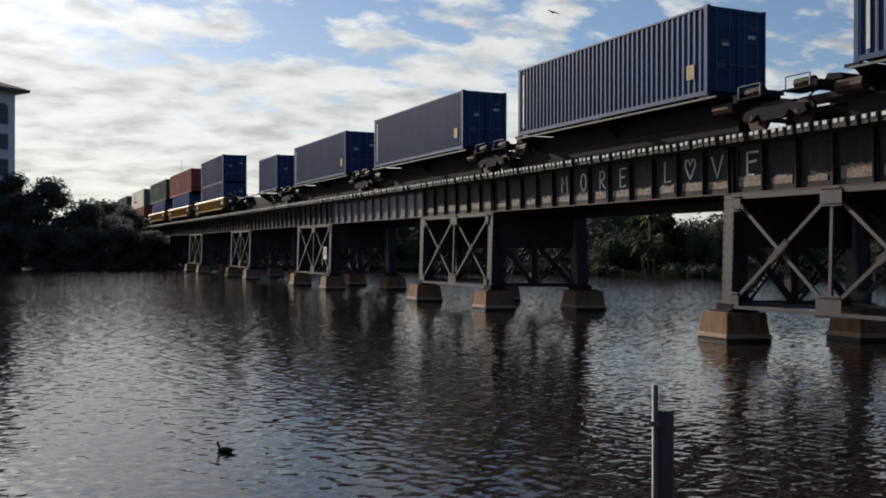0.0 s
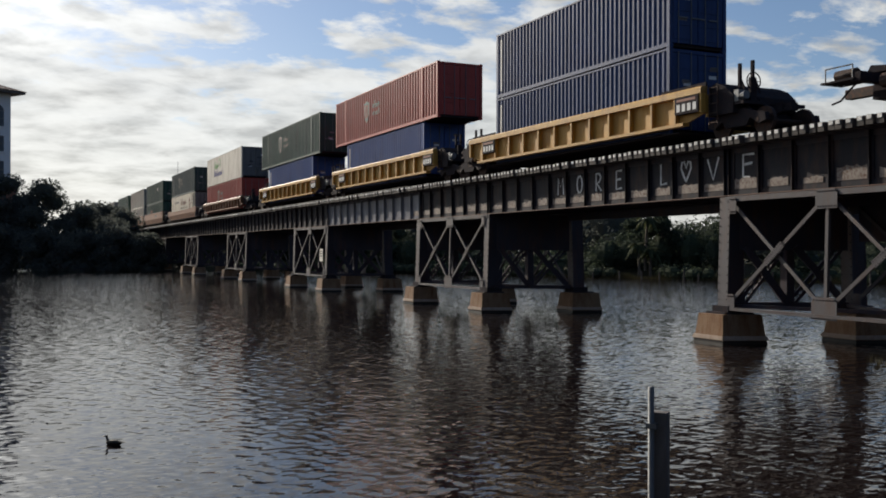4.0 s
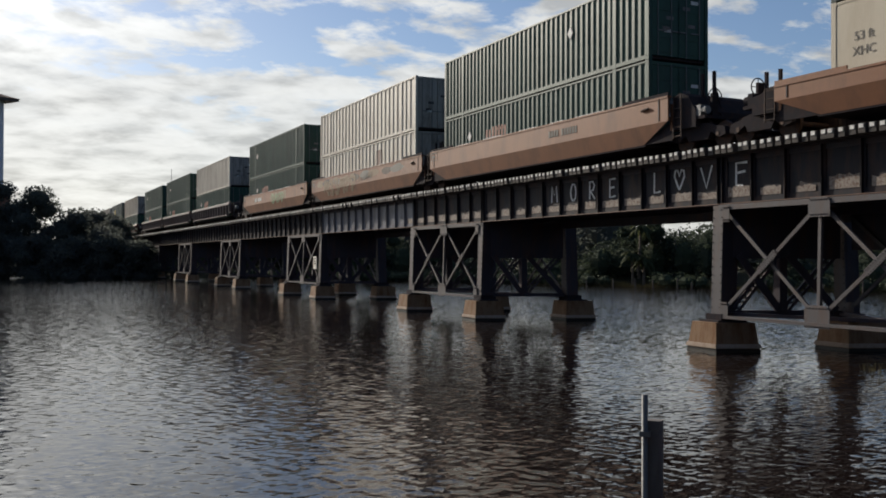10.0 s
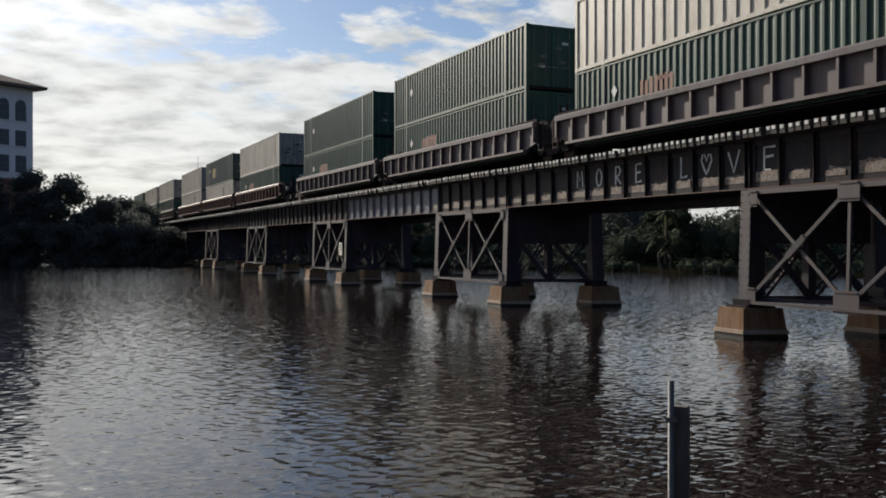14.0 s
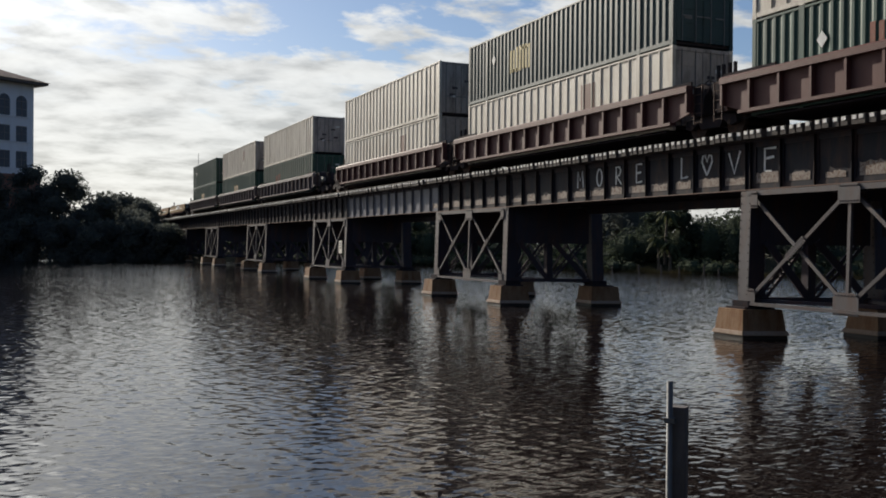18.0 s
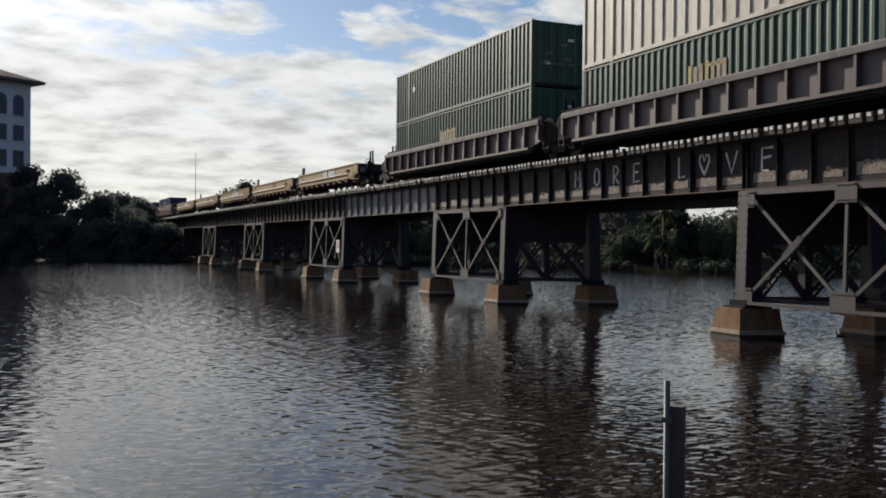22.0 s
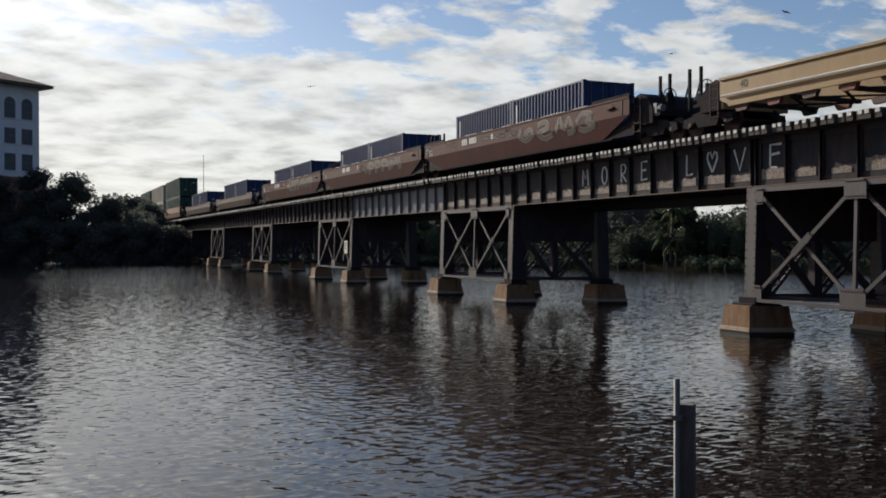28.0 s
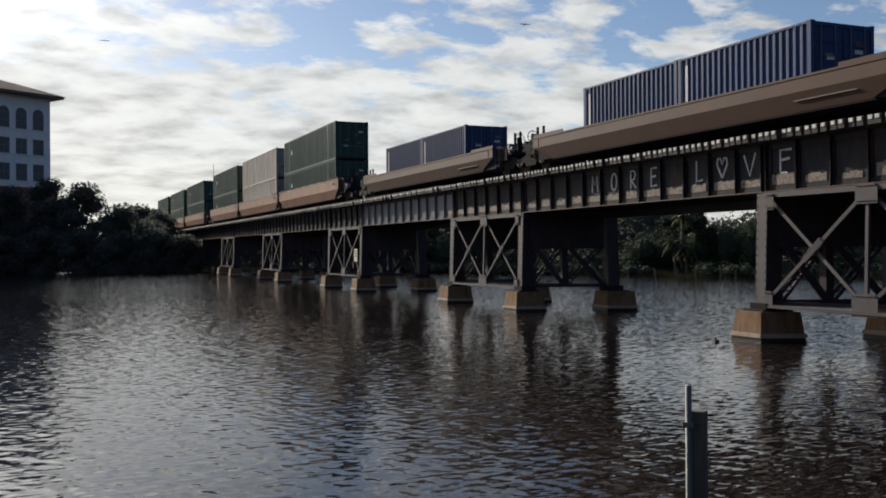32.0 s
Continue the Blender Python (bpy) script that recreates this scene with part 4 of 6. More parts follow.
            glyphs(-hx + L * 0.42, 1.28, 0.34, (0.34, 0.3, 0.3, 0.3), "spray", 8, 0.06, 0.1)
        elif mk == "flash":
            bar(-hx + 0.40, -hx + 0.52, 0.3, H - 0.3, "markpale", "thin pale stripe")
        elif mk == "goldtag":
            bar(hx - 1.0, hx - 0.62, 0.62, 1.1, "markgold", "small yellow label")
        elif mk in ("diamond", "highdiamond"):
            x, z = (-hx + L * 0.17, H * 0.62) if mk == "diamond" else (-hx + L * 0.70, H * 0.66)
            part("placard", Shape().prism([(x - 0.19, z), (x, z - 0.24), (x + 0.19, z), (x, z + 0.24)], "y", -hy - 0.012, -hy - 0.002), "markpale", t, "white diamond placard")
        elif mk in ("block", "paleblock"):
            u, m = (-hx + L * 0.27, "orange" if colour != "teal" else "markgold") if mk == "block" else (-hx + L * 0.40, "markgold")
            r2 = random.Random(len(marks))
            for k in range(7):
                # rust-worn paint left on the outer faces of the corrugation
                a = u + 0.28 * k
                bar(a, a + 0.17, H * 0.30 + r2.uniform(0, 0.1), H * 0.70 - r2.uniform(0, 0.15), "sprayline" if mk == "paleblock" and k not in (0, 3) else m, "worn block marking")
            for k in range(2):
                bar(u + 0.1 + 0.9 * k, u + 0.8 + 0.9 * k, H * (0.32 + 0.3 * k), H * (0.36 + 0.3 * k), m, "worn block marking")
        elif mk == "midblock":
            bar(hx - L * 0.36, hx - L * 0.30, H * 0.45, H * 0.82, "maroon")
        elif mk == "cool":
            glyphs(-hx + L * 0.235, 1.66, 0.62, (0.46, 0.24, 0.40, 0.40, 0.34), "markgreen", 4, 0.10, 0.12, "green lettering shape")
            x, z = -hx + L * 0.395, 2.10
            ring = [(x + 0.52 * math.cos(a * 0.5) * (1 - 0.15 * math.sin(a)), z + 0.46 * math.sin(a * 0.5)) for a in range(-2, 9)]
            part("emblem", Shape().stroke(ring, 0.07, -hy + 0.004, 0.005), "markgreen", t, "curved green emblem")
            part("emblem", Shape().stroke([(x - 0.2, z - 0.3), (x + 0.1, z + 0.1), (x + 0.38, z + 0.2), (x + 0.2, z - 0.18)], 0.06, -hy + 0.004, 0.005), "spray", t, "curved grey emblem")
            glyphs(-hx + L * 0.225, 0.86, 0.56, (0.44, 0.36, 0.36, 0.22, 0.5, 0.36, 0.38, 0.3, 0.34, 0.3, 0.3), "markblue", 6, 0.105, 0.12, "violet-blue lettering shape")
            for i in range(3):
                bar(-hx + L * 0.235 + 4.0, -hx + L * 0.235 + 4.5 - 0.1 * i, 0.98 + 0.14 * i, 1.02 + 0.14 * i, "markblue", "speed line")
        elif mk == "england":
            glyphs(-hx + L * 0.42, 1.66, 0.62, (0.62, 0.62, 0.62, 0.36, 0.36, 0.2, 0.38, 0.36, 0.42), "maroon", 11, 0.15, 0.0, "brown lettering shape")
            words(t, "53 ft", 0.34, -hx + 1.05, 1.75, -hy + 0.003, "spray")
            words(t, "XHC", 0.34, -hx + 1.05, 1.36, -hy + 0.003, "spray")
            words(t, "GLOBAL TRANSPORTATION", 0.37, -hx + L * 0.565, 1.20, -hy + 0.003, "grime")
            x = -hx + L * 0.80
            part("emblem", Shape().prism([(x - 0.34, 1.0), (x + 0.34, 1.0), (x + 0.34, 1.75), (x, 1.62), (x - 0.34, 1.75)], "y", -hy - 0.002, -hy + 0.009), "maroon", t, "plain brown shield emblem")
            for z in (1.15, 1.38):
                bar(x - 0.22, x + 0.22, z, z + 0.10, colour, "pale band of the emblem", -hy - 0.004)
            part("emblem", Shape().prism([(x - 0.18, 1.80), (x + 0.18, 1.80), (x + 0.22, 2.15), (x + 0.1, 2.42), (x - 0.1, 2.42), (x - 0.22, 2.15)], "y", -hy - 0.002, -hy + 0.009), "maroon", t, "plain brown emblem")
            for sd in (-1, 1):
                part("emblem", Shape().stroke([(x + sd * 0.48, 1.0), (x + sd * 0.42, 1.5), (x + sd * 0.55, 1.85), (x + sd * 0.38, 2.2)], 0.14, -hy + 0.004, 0.006), "maroon", t, "plain brown emblem")
            # open end frame with braces; a flat black panel paints the bay's shade
            part("bay", Shape().box(hx - 1.16, hx - 0.17, -hy - 0.004, -hy + 0.02, 0.22, H - 0.2), "black", t, "flat black panel for the machinery bay and its shade")
            for p, q in (((hx - 1.1, 0.25), (hx - 0.25, 1.15)), ((hx - 0.25, 1.15), (hx - 1.0, 2.0)), ((hx - 1.0, 2.0), (hx - 0.3, H - 0.25))):
                part("brace", Shape().beam((p[0], -hy - 0.02, p[1]), (q[0], -hy - 0.02, q[1]), 0.03, 0.07), colour, t)
            part("frame_post", Shape().box(hx - 1.22, hx - 1.12, -hy - 0.03, -hy + 0.02, 0.15, H - 0.1), colour, t)
            for i in range(9):
                bar(-hx + L * 0.15 + i * 0.36, -hx + L * 0.15 + i * 0.36 + 0.27, 2.0, 2.2, "doorgrey" if i > 3 else "spray", "grey lettering bar")
            for z in (1.25, 1.6):
                bar(hx - 2.3, hx - 1.6, z + 0.4, z + 0.52, "spray")
            for i in range(5):
                bar(-hx + 2.9 + i * 2.6 + (0.0 if i < 3 else 0.5), -hx + 2.92 + i * 2.6 + (0.0 if i < 3 else 0.5), 0.2, H - 0.1, "spray", "thin panel seam", -hy + 0.008)
    PROTO[key] = t
    return t


def truck(parent, x):
    """Two-axle bogie at x under a wagon (parts of the wagon); the origin of wagons is the top of rail."""
    b = part("bogie_frame", Shape().box(x - 0.25, x + 0.25, -0.95, 0.95, 0.42, 0.72), "black", parent)
    for side in (-1, 1):
        y = side * 1.0
        s = Shape().prism([(x - 1.25, 0.38), (x - 0.95, 0.30), (x - 0.6, 0.52), (x - 0.45, 0.30), (x + 0.45, 0.30), (x + 0.6, 0.52), (x + 0.95, 0.30), (x + 1.25, 0.38), (x + 1.2, 0.62), (x + 0.75, 0.70), (x + 0.4, 0.82), (x - 0.4, 0.82), (x - 0.75, 0.70), (x - 1.2, 0.62)], "y", y - 0.09, y + 0.09)
        part("side_frame", s, "black", b)
        sp = Shape()
        for dx in (-0.2, 0.0, 0.2):
            sp.tube((x + dx, y, 0.33), (x + dx, y, 0.52), 0.075, n=8)
        part("spring", sp, "wheel", b)
    for dx in (-0.89, 0.89):
        s = Shape()
        for y in (-0.76, 0.76):
            s.tube((x + dx, y - 0.06, 0.42), (x + dx, y + 0.06, 0.42), 0.42, n=20)
        s.tube((x + dx, -1.1, 0.42), (x + dx, 1.1, 0.42), 0.075, n=8)
        part("wheelset", s, "wheel", b, "rusty steel wheelset")


def end_fittings(t, x, way, colour, tall, rise=1.75, posts=(0.65, 1.2)):
    """Platform, ladder, railings, brake gear and guide posts at a wagon's end."""
    part("end_platform", Shape().box(min(x, x + way * 1.5), max(x, x + way * 1.5), -1.25, 1.25, 0.95, 1.05), colour, t)
    part("draft_sill", Shape().box(min(x, x + way * 2.0), max(x, x + way * 2.0), -0.22, 0.22, 0.68, 0.98).box(min(x + way * 1.95, x + way * 2.3), max(x + way * 1.95, x + way * 2.3), -0.13, 0.13, 0.70, 0.94), "black", t)
    lad = Shape()
    for dx in (0.12, 0.50):
        lad.tube((x + way * dx, -1.36, 0.45), (x + way * dx, -1.36, rise), 0.022, n=6)
    for z in (0.5, 0.8, 1.1, 1.4, rise - 0.05):
        lad.tube((x + way * 0.12, -1.36, z), (x + way * 0.50, -1.36, z), 0.018, n=6)
    part("ladder", lad, "wheel", t)
    for dx in posts:
        u = x + way * dx
        g = Shape().box(u - 0.045, u + 0.045, -0.65, -0.56, 1.0, tall)
        g.beam((u, -0.6, tall - 0.42), (u + way * 0.32, -0.6, 1.3), 0.04, 0.06)
        part("guide_post", g, "black", t)
    vs = [(x + way * 1.4 + 0.02 * math.sin(j * 1.2566), -0.75 + (0.27 + 0.02 * math.cos(j * 1.2566)) * math.cos(k * math.pi / 8), 1.66 + (0.27 + 0.02 * math.cos(j * 1.2566)) * math.sin(k * math.pi / 8)) for k in range(16) for j in range(5)]
    fs = [(5 * k + j, 5 * k + (j + 1) % 5, 5 * ((k + 1) % 16) + (j + 1) % 5, 5 * ((k + 1) % 16) + j) for k in range(16) for j in range(5)]
    wheel = part("brake_wheel", Shape().add(vs, fs), "black", t)
    part("spoke", Shape().tube((x + way * 1.4, -1.02, 1.66), (x + way * 1.4, -0.48, 1.66), 0.013, n=5), "black", wheel)
    part("spoke", Shape().tube((x + way * 1.4, -0.75, 1.39), (x + way * 1.4, -0.75, 1.93), 0.013, n=5), "black", wheel)
    part("brake_stand", Shape().box(x + way * 1.34 - 0.05, x + way * 1.34 + 0.05, -0.85, -0.62, 1.05, 1.78), "black", t)
    part("air_reservoir", Shape().tube((x + way * 0.62, -0.95, 1.32), (x + way * 0.62, 0.1, 1.32), 0.23, n=10), "wheel", t)
    part("brake_cylinder", Shape().tube((x + way * 1.05, -1.12, 1.22), (x + way * 1.5, -1.12, 1.22), 0.13, n=9).box(x + way * 1.2 - 0.1, x + way * 1.2 + 0.1, -1.25, -1.0, 1.05, 1.40), "galv" if way > 0 else "black", t)
    pts = [(1.15, 1.25), (1.45, 1.02), (1.8, 0.72), (2.1, 0.62), (2.4, 0.72)]
    for y, drop, r in ((-0.42, 0.0, 0.03), (-0.95, 0.18, 0.022)):
        hose = Shape()
        for (u, w), (u2, w2) in zip(pts, pts[1:]):
            hose.tube((x + way * u, y, w - drop), (x + way * u2, y, w2 - drop), r, n=5)
        part("air_hose", hose, "black", t)


def sprayed(t, x0, x1, z0, z1, count, seed, fill, line, plane):
    """Row of puffy sprayed letters on a wagon side; plane gives the side's y at a height."""
    r2 = random.Random(seed)
    w = (x1 - x0) / count
    # hooks and loops that stand for letters
    forms = [[(0.1, 0.9), (0.0, 0.4), (0.4, 0.1), (0.9, 0.35), (0.7, 0.75), (0.4, 0.55), (0.6, 0.3)], [(0.0, 0.2), (0.25, 0.95), (0.5, 0.35), (0.75, 0.9), (1.0, 0.15), (0.6, 0.05)], [(0.95, 0.15), (0.45, 0.0), (0.1, 0.35), (0.75, 0.62), (0.55, 0.98), (0.1, 0.85)],
             [(0.05, 0.05), (0.5, 0.2), (0.3, 0.6), (0.0, 0.8), (0.5, 1.0), (1.0, 0.75), (0.75, 0.3)], [(0.0, 0.55), (0.35, 1.0), (0.85, 0.85), (0.55, 0.5), (0.95, 0.2), (0.4, 0.0), (0.1, 0.2)]]

    def laid(points, width, lift):
        dense, ends = [], [points[0]] + points + [points[-1]]
        for a, b, c, d in zip(ends, ends[1:], ends[2:], ends[3:]):
            for k in range(7):
                f = k / 7
                dense.append(tuple(0.5 * (2 * b[j] + (c[j] - a[j]) * f + (2 * a[j] - 5 * b[j] + 4 * c[j] - d[j]) * f * f + (3 * b[j] - a[j] - 3 * c[j] + d[j]) * f ** 3) for j in (0, 1)))
        s = Shape().stroke(dense + [points[-1]], width, 0.0)
        s.v = [(x, y + plane(z) - lift, z) for x, y, z in s.v]
        return s
    for i in range(count):
        f = forms[(i + seed) % len(forms)] if i % 2 else forms[r2.randrange(len(forms))]
        lean, tall = r2.uniform(-0.1, 0.2), r2.uniform(0.85, 1.0)
        pts = [(x0 + w * (i + 0.06 + 0.86 * u) + lean * v, z0 + 0.1 + (z1 - z0 - 0.2) * v * tall) for u, v in f]
        fat = min(w, z1 - z0) * r2.uniform(0.15, 0.21)
        part("spray_outline", laid(pts, fat + 0.06, 0.001), line, t, "pale sprayed letter outline")
        if fill:
            part("spray_fill", laid(pts, fat, 0.004), fill, t, "faded sprayed letter fill")


def scribble(t, x0, x1, z0, z1, seed, m, plane, count=4):
    """Thin looping pen strokes."""
    r2 = random.Random(seed)
    for i in range(count):
        a = x0 + (x1 - x0) * i / count
        w = (x1 - x0) / count
        zc, h, f, ph = r2.uniform(z0 + 0.1, z1 - 0.1), (z1 - z0) * r2.uniform(0.18, 0.36), r2.uniform(1.3, 2.2), r2.uniform(0, 6)
        pts = [(a + w * (k / 17) + 0.10 * math.cos(f * k + ph), max(z0, min(z1, zc + h * math.sin(f * k + ph)))) for k in range(18)]
        s = Shape().stroke(pts, r2.uniform(0.025, 0.045), 0.0)
        s.v = [(x, y + plane(z) - 0.004, z) for x, y, z in s.v]
        part("spray_scribble", s, m, t, "thin sprayed scribble")


def words(t, text, size, x, z, y, m, label=""):
    """Raised lettering in the built-in font, facing -y."""
    cu = bpy.data.curves.new("lettering", "FONT")
    cu.body, cu.size, cu.extrude, cu.align_x, cu.resolution_u = text, size, 0.002, "CENTER", 2
    ob = new("lettering", cu)
    me = bpy.data.meshes.new_from_object(ob)
    bpy.data.objects.remove(ob)
    bpy.data.curves.remove(cu)
    me.transform(pose(x, y, z, 90))
    return part("lettering", me, m, t, label or "lettering " + text.lower())


def well_wagon(xc, half, kind, colour, label, trucks=(True, True), top=1.74, marks="", bend=1.03, bottom=0.40, raised=0.0):
    """Well wagon: xc is the middle of its well, half the half length of its side sills."""
    key = ("wagon", round(half, 2), kind, colour, trucks, marks, top, bend, kind == "low" and xc < -510)
    if key in PROTO:
        return moves(copy_thing(PROTO[key], pose(0, 0, 0)), xc, Z_RAIL)
    t = thing("well_wagon", label, "railway wagon", "train wagons")

    def plane(z):
        if kind in ("ribbed", "low"):
            return -1.40
        return -1.50 if z >= bend else -1.50 + 0.17 * (bend - z) / (bend - bottom)
    for side in (-1, 1):
        y0, y1 = sorted((side * 1.33, side * 1.40))
        yo = side * 1.40
        if kind == "ribbed":
            part("side_sill", Shape().prism([(-half, top), (half, top), (half, 0.86), (half - 0.9, 0.62), (-half + 0.9, 0.62), (-half, 0.86)], "y", y0, y1), colour, t)
            a, b = sorted((side * 1.33, side * 1.60))
            # the grey wagons' chord is paler than their sides
            part("top_chord", Shape().prism([(side * 1.33, top + 0.02), (side * 1.56, top + 0.02), (side * 1.60, top - 0.03), (side * 1.60, top - 0.20), (side * 1.33, top - 0.20)][::side], "x", -half, half), "chord" if colour == "greycar" else colour, t)
            part("bottom_chord", Shape().box(-half + 0.85, half - 0.85, a, b - (0.04 if side > 0 else 0), 0.52, 0.62), colour, t)
            n = round(2 * half / 1.25)
            for i in range(n + 1):
                x = -half + 0.06 + (2 * half - 0.12) * i / n
                zb = 0.86 if i in (0, n) else 0.62
                part("rib", Shape().prism([(min(yo, yo + side * 0.17), zb), (max(yo, yo + side * 0.17), zb), (max(yo, yo + side * 0.17), top - 0.20), (min(yo, yo + side * 0.17), top - 0.20)], "x", x - 0.045, x + 0.045), colour, t)
            for way in (-1, 1):
                u, v = sorted((way * half, way * (half - 2.2)))
                part("end_lip", Shape().box(u, v, y0, y1, top + 0.02, top + 0.15), "black", t)
        elif kind == "low":
            part("side_sill", Shape().prism([(-half, top), (half + 1.05, top), (half + 1.05, top - 0.62), (half + 0.1, top - 0.72), (half - 0.7, 0.76), (-half + 0.5, 0.76), (-half, 1.0)], "y", y0, y1), colour, t)
            c, d = sorted((side * 1.40, side * 1.49))
            part("top_chord", Shape().box(-half, half + 1.0, min(y0, side * 1.45), max(y1, side * 1.45), top - 0.05, top + 0.03), colour, t)
            part("grab_rail", Shape().tube((-half + 0.15, side * 1.47, 1.09), (half - 1.2, side * 1.47, 1.09), 0.035, n=6), "markpale", t, "pale lit pipe along the side")
            part("bottom_chord", Shape().box(-half + 0.5, half - 0.8, c, d, 0.74, 0.80), colour, t)
            for k in range(9):
                x = -half + 1.0 + (2 * half - 2.4) * k / 8
                part("floor_hanger", Shape().prism([(x - 0.32, 0.74), (x + 0.32, 0.74), (x + 0.22, 0.56), (x - 0.2, 0.54)], "y", min(side * 1.28, side * 1.42), max(side * 1.28, side * 1.42)), "orange" if k % 2 else "rustcar", t, "dark red floor bracket")
            part("side_plate", Shape().box(half + 0.06, half + 0.98, min(side * 1.40, side * 1.425), max(side * 1.40, side * 1.425), top - 0.55, top - 0.06), colour, t, "square tan end plate")
            part("seam", Shape().box(half - 0.01, half + 0.02, min(side * 1.40, side * 1.43), max(side * 1.40, side * 1.43), top - 0.6, top - 0.05), "orange", t)
            part("lifting_hook", Shape().tube((half - 1.35, side * 1.46, 1.28), (half - 0.9, side * 1.46, 1.34), 0.05, n=6), "wheel", t)
        else:
            y0, y1 = sorted((side * 1.43, side * 1.50))
            yo = side * 1.50
            slope = 1.5 if kind == "smooth" else 2.0
            part("side_sill", Shape().box(-half, half, y0, y1, bend, top), colour, t)
            yi = side * 1.33
            vs = [(-half, yo, bend), (half, yo, bend), (half - slope, yi, bottom), (-half + slope, yi, bottom)]
            vs += [(x, y - side * 0.012, z) for x, y, z in vs]
            fs = [(0, 1, 2, 3), (7, 6, 5, 4), (0, 4, 5, 1), (1, 5, 6, 2), (2, 6, 7, 3), (3, 7, 4, 0)]
            part("lower_sill", Shape().add(vs, fs if side > 0 else [f[::-1] for f in fs]), colour, t)
            a, b = sorted((side * 1.33, side * 1.52))
            part("top_chord", Shape().box(-half, half, a, b, top - 0.05, top + 0.015), colour, t)
            # added black plates darken the open triangles and hide what stands behind
            for way in (-1, 1):
                part("end_gusset", Shape().prism([(way * half, bottom), (way * half, bend), (way * (half - slope - 0.1), bottom)][::way], "y", min(side * 1.27, side * 1.31), max(side * 1.27, side * 1.31)), "black", t, "black plate added to darken the open end under the slope")
            for way in (-1, 1):
                u, v = sorted((way * half, way * (half - 2.5)))
                part("end_lip", Shape().prism([(u, top + 0.015), (v, top + 0.015), (v, top + 0.13), (u, top + 0.13)], "y", y0 + 0.01, y1 - 0.01), colour if raised else "black", t)
                u, v = sorted((way * (half - 0.45), way * (half - 0.49)))
                part("seam", Shape().box(u, v, min(yo, yo + side * 0.015), max(yo, yo + side * 0.015), bend + 0.05, top - 0.06), "grime", t)
            if side < 0 and not raised:
                r2 = random.Random(int(-xc))
                x = -half + 2.9
                # broken pale strips paint the sunlit top edge of the sill
                while x < half - 3.5:
                    w = r2.uniform(0.7, 1.9)
                    part("wear_strip", Shape().box(x, x + w, y0 + 0.02, y1 - 0.02, top + 0.015, top + 0.045), "markpale", t, "pale strip painted for the sunlit edge of the sill")
                    x += w + r2.uniform(0.5, 1.6)
                s = Shape()
                u, v = -half + 0.12, -half + 0.85
                s.stroke([(u, top - 0.08), (v, top - 0.08), (v, top - 0.42), (u, top - 0.42), (u, top - 0.08)], 0.035, -1.504)
                s.box(u + 0.1, v - 0.25, -1.51, -1.504, top - 0.32, top - 0.2)
                part("placard_frame", s, "spray", t, "pale outlined card holder")
                part("lifting_hook", Shape().tube((half - 1.35, -1.53, top - 0.32), (half - 1.0, -1.53, top - 0.28), 0.045, n=6), "wheel", t)
            if raised and side < 0:
                part("wear_strip", Shape().box(half - 4.2, half - 1.9, -1.46, -1.44, bend - 0.25, bend - 0.22), "spray", t, "scraped pale line")
    if kind == "low":
        for k in range(7):
            x = -half + 1.2 + (2 * half - 2.6) * k / 6
            part("floor_beam", Shape().box(x - 0.08, x + 0.08, -1.32, 1.32, 0.64, 0.76), "black", t)
            if k < 6:
                x2 = x + (2 * half - 2.6) / 6
                part("floor_brace", Shape().beam((x, -1.25, 0.66), (x2, 1.25, 0.66), 0.07, 0.05).beam((x, 1.25, 0.66), (x2, -1.25, 0.66), 0.07, 0.05), "black", t)
    else:
        part("well_floor", Shape().box(-half + 1.4, half - 1.4, -1.32, 1.32, bottom - 0.05, bottom), "black", t)
    for way in (-1, 1):
        x = way * half
        part("bulkhead", Shape().box(min(x, x - way * 0.08), max(x, x - way * 0.08), -1.33, 1.33, 0.72, top - 0.25), colour, t)
        part("end_casting", Shape().prism([(x, 0.72), (x + way * 1.1, 0.72), (x + way * 1.1, 1.25), (x + way * 0.75, top - 0.1), (x + way * 0.35, top + 0.06), (x, top - 0.05)], "y", -1.28, 1.28), "black", t)
        stands = (0.65, 1.2) if kind != "low" else (1.2, 1.65) if way > 0 else (1.9, 2.5) if xc < -510 else ()
        end_fittings(t, x, way, "black", 2.45 if kind == "low" else top + 0.68, top - 0.02, stands)
    for way, on in zip((-1, 1), trucks):
        if on:
            truck(t, way * (half + 1.0))

    def tag(x0, x1, z0, z1, m, label):
        part("marking", Shape().box(x0, x1, plane(1.6) - 0.012, plane(1.6) - 0.003, z0, z1), m, t, label)

    def number(x, h, z, n=10, gap=4, panel="", tone="markpale"):
        step = h * 0.72
        if panel:
            part("number_panel", Shape().box(x - 0.15, x + (n + 1) * step + 0.1, plane(1.6) - 0.006, plane(1.6) - 0.001, z - 0.06, z + h + 0.06), panel, t, "darker repainted number panel")
        for i in range(n + 1):
            if i != gap:
                tag(x + i * step, x + i * step + h * 0.5, z, z + h, tone, "pale number bar")
    for mk in marks.split():
        if mk == "n10":
            number(2.0, 0.26, 1.30, tone="spray")
        elif mk == "n12":
            number(-5.4, 0.28, 1.24)
        elif mk == "ntan":
            number(-0.1, 0.36, 1.18, panel="grime")
            tag(half + 0.25, half + 0.75, top - 0.32, top - 0.14, "spray", "small number plate bar")
        elif mk == "nrust":
            number(-4.8, 0.30, 1.36, 7, 3)
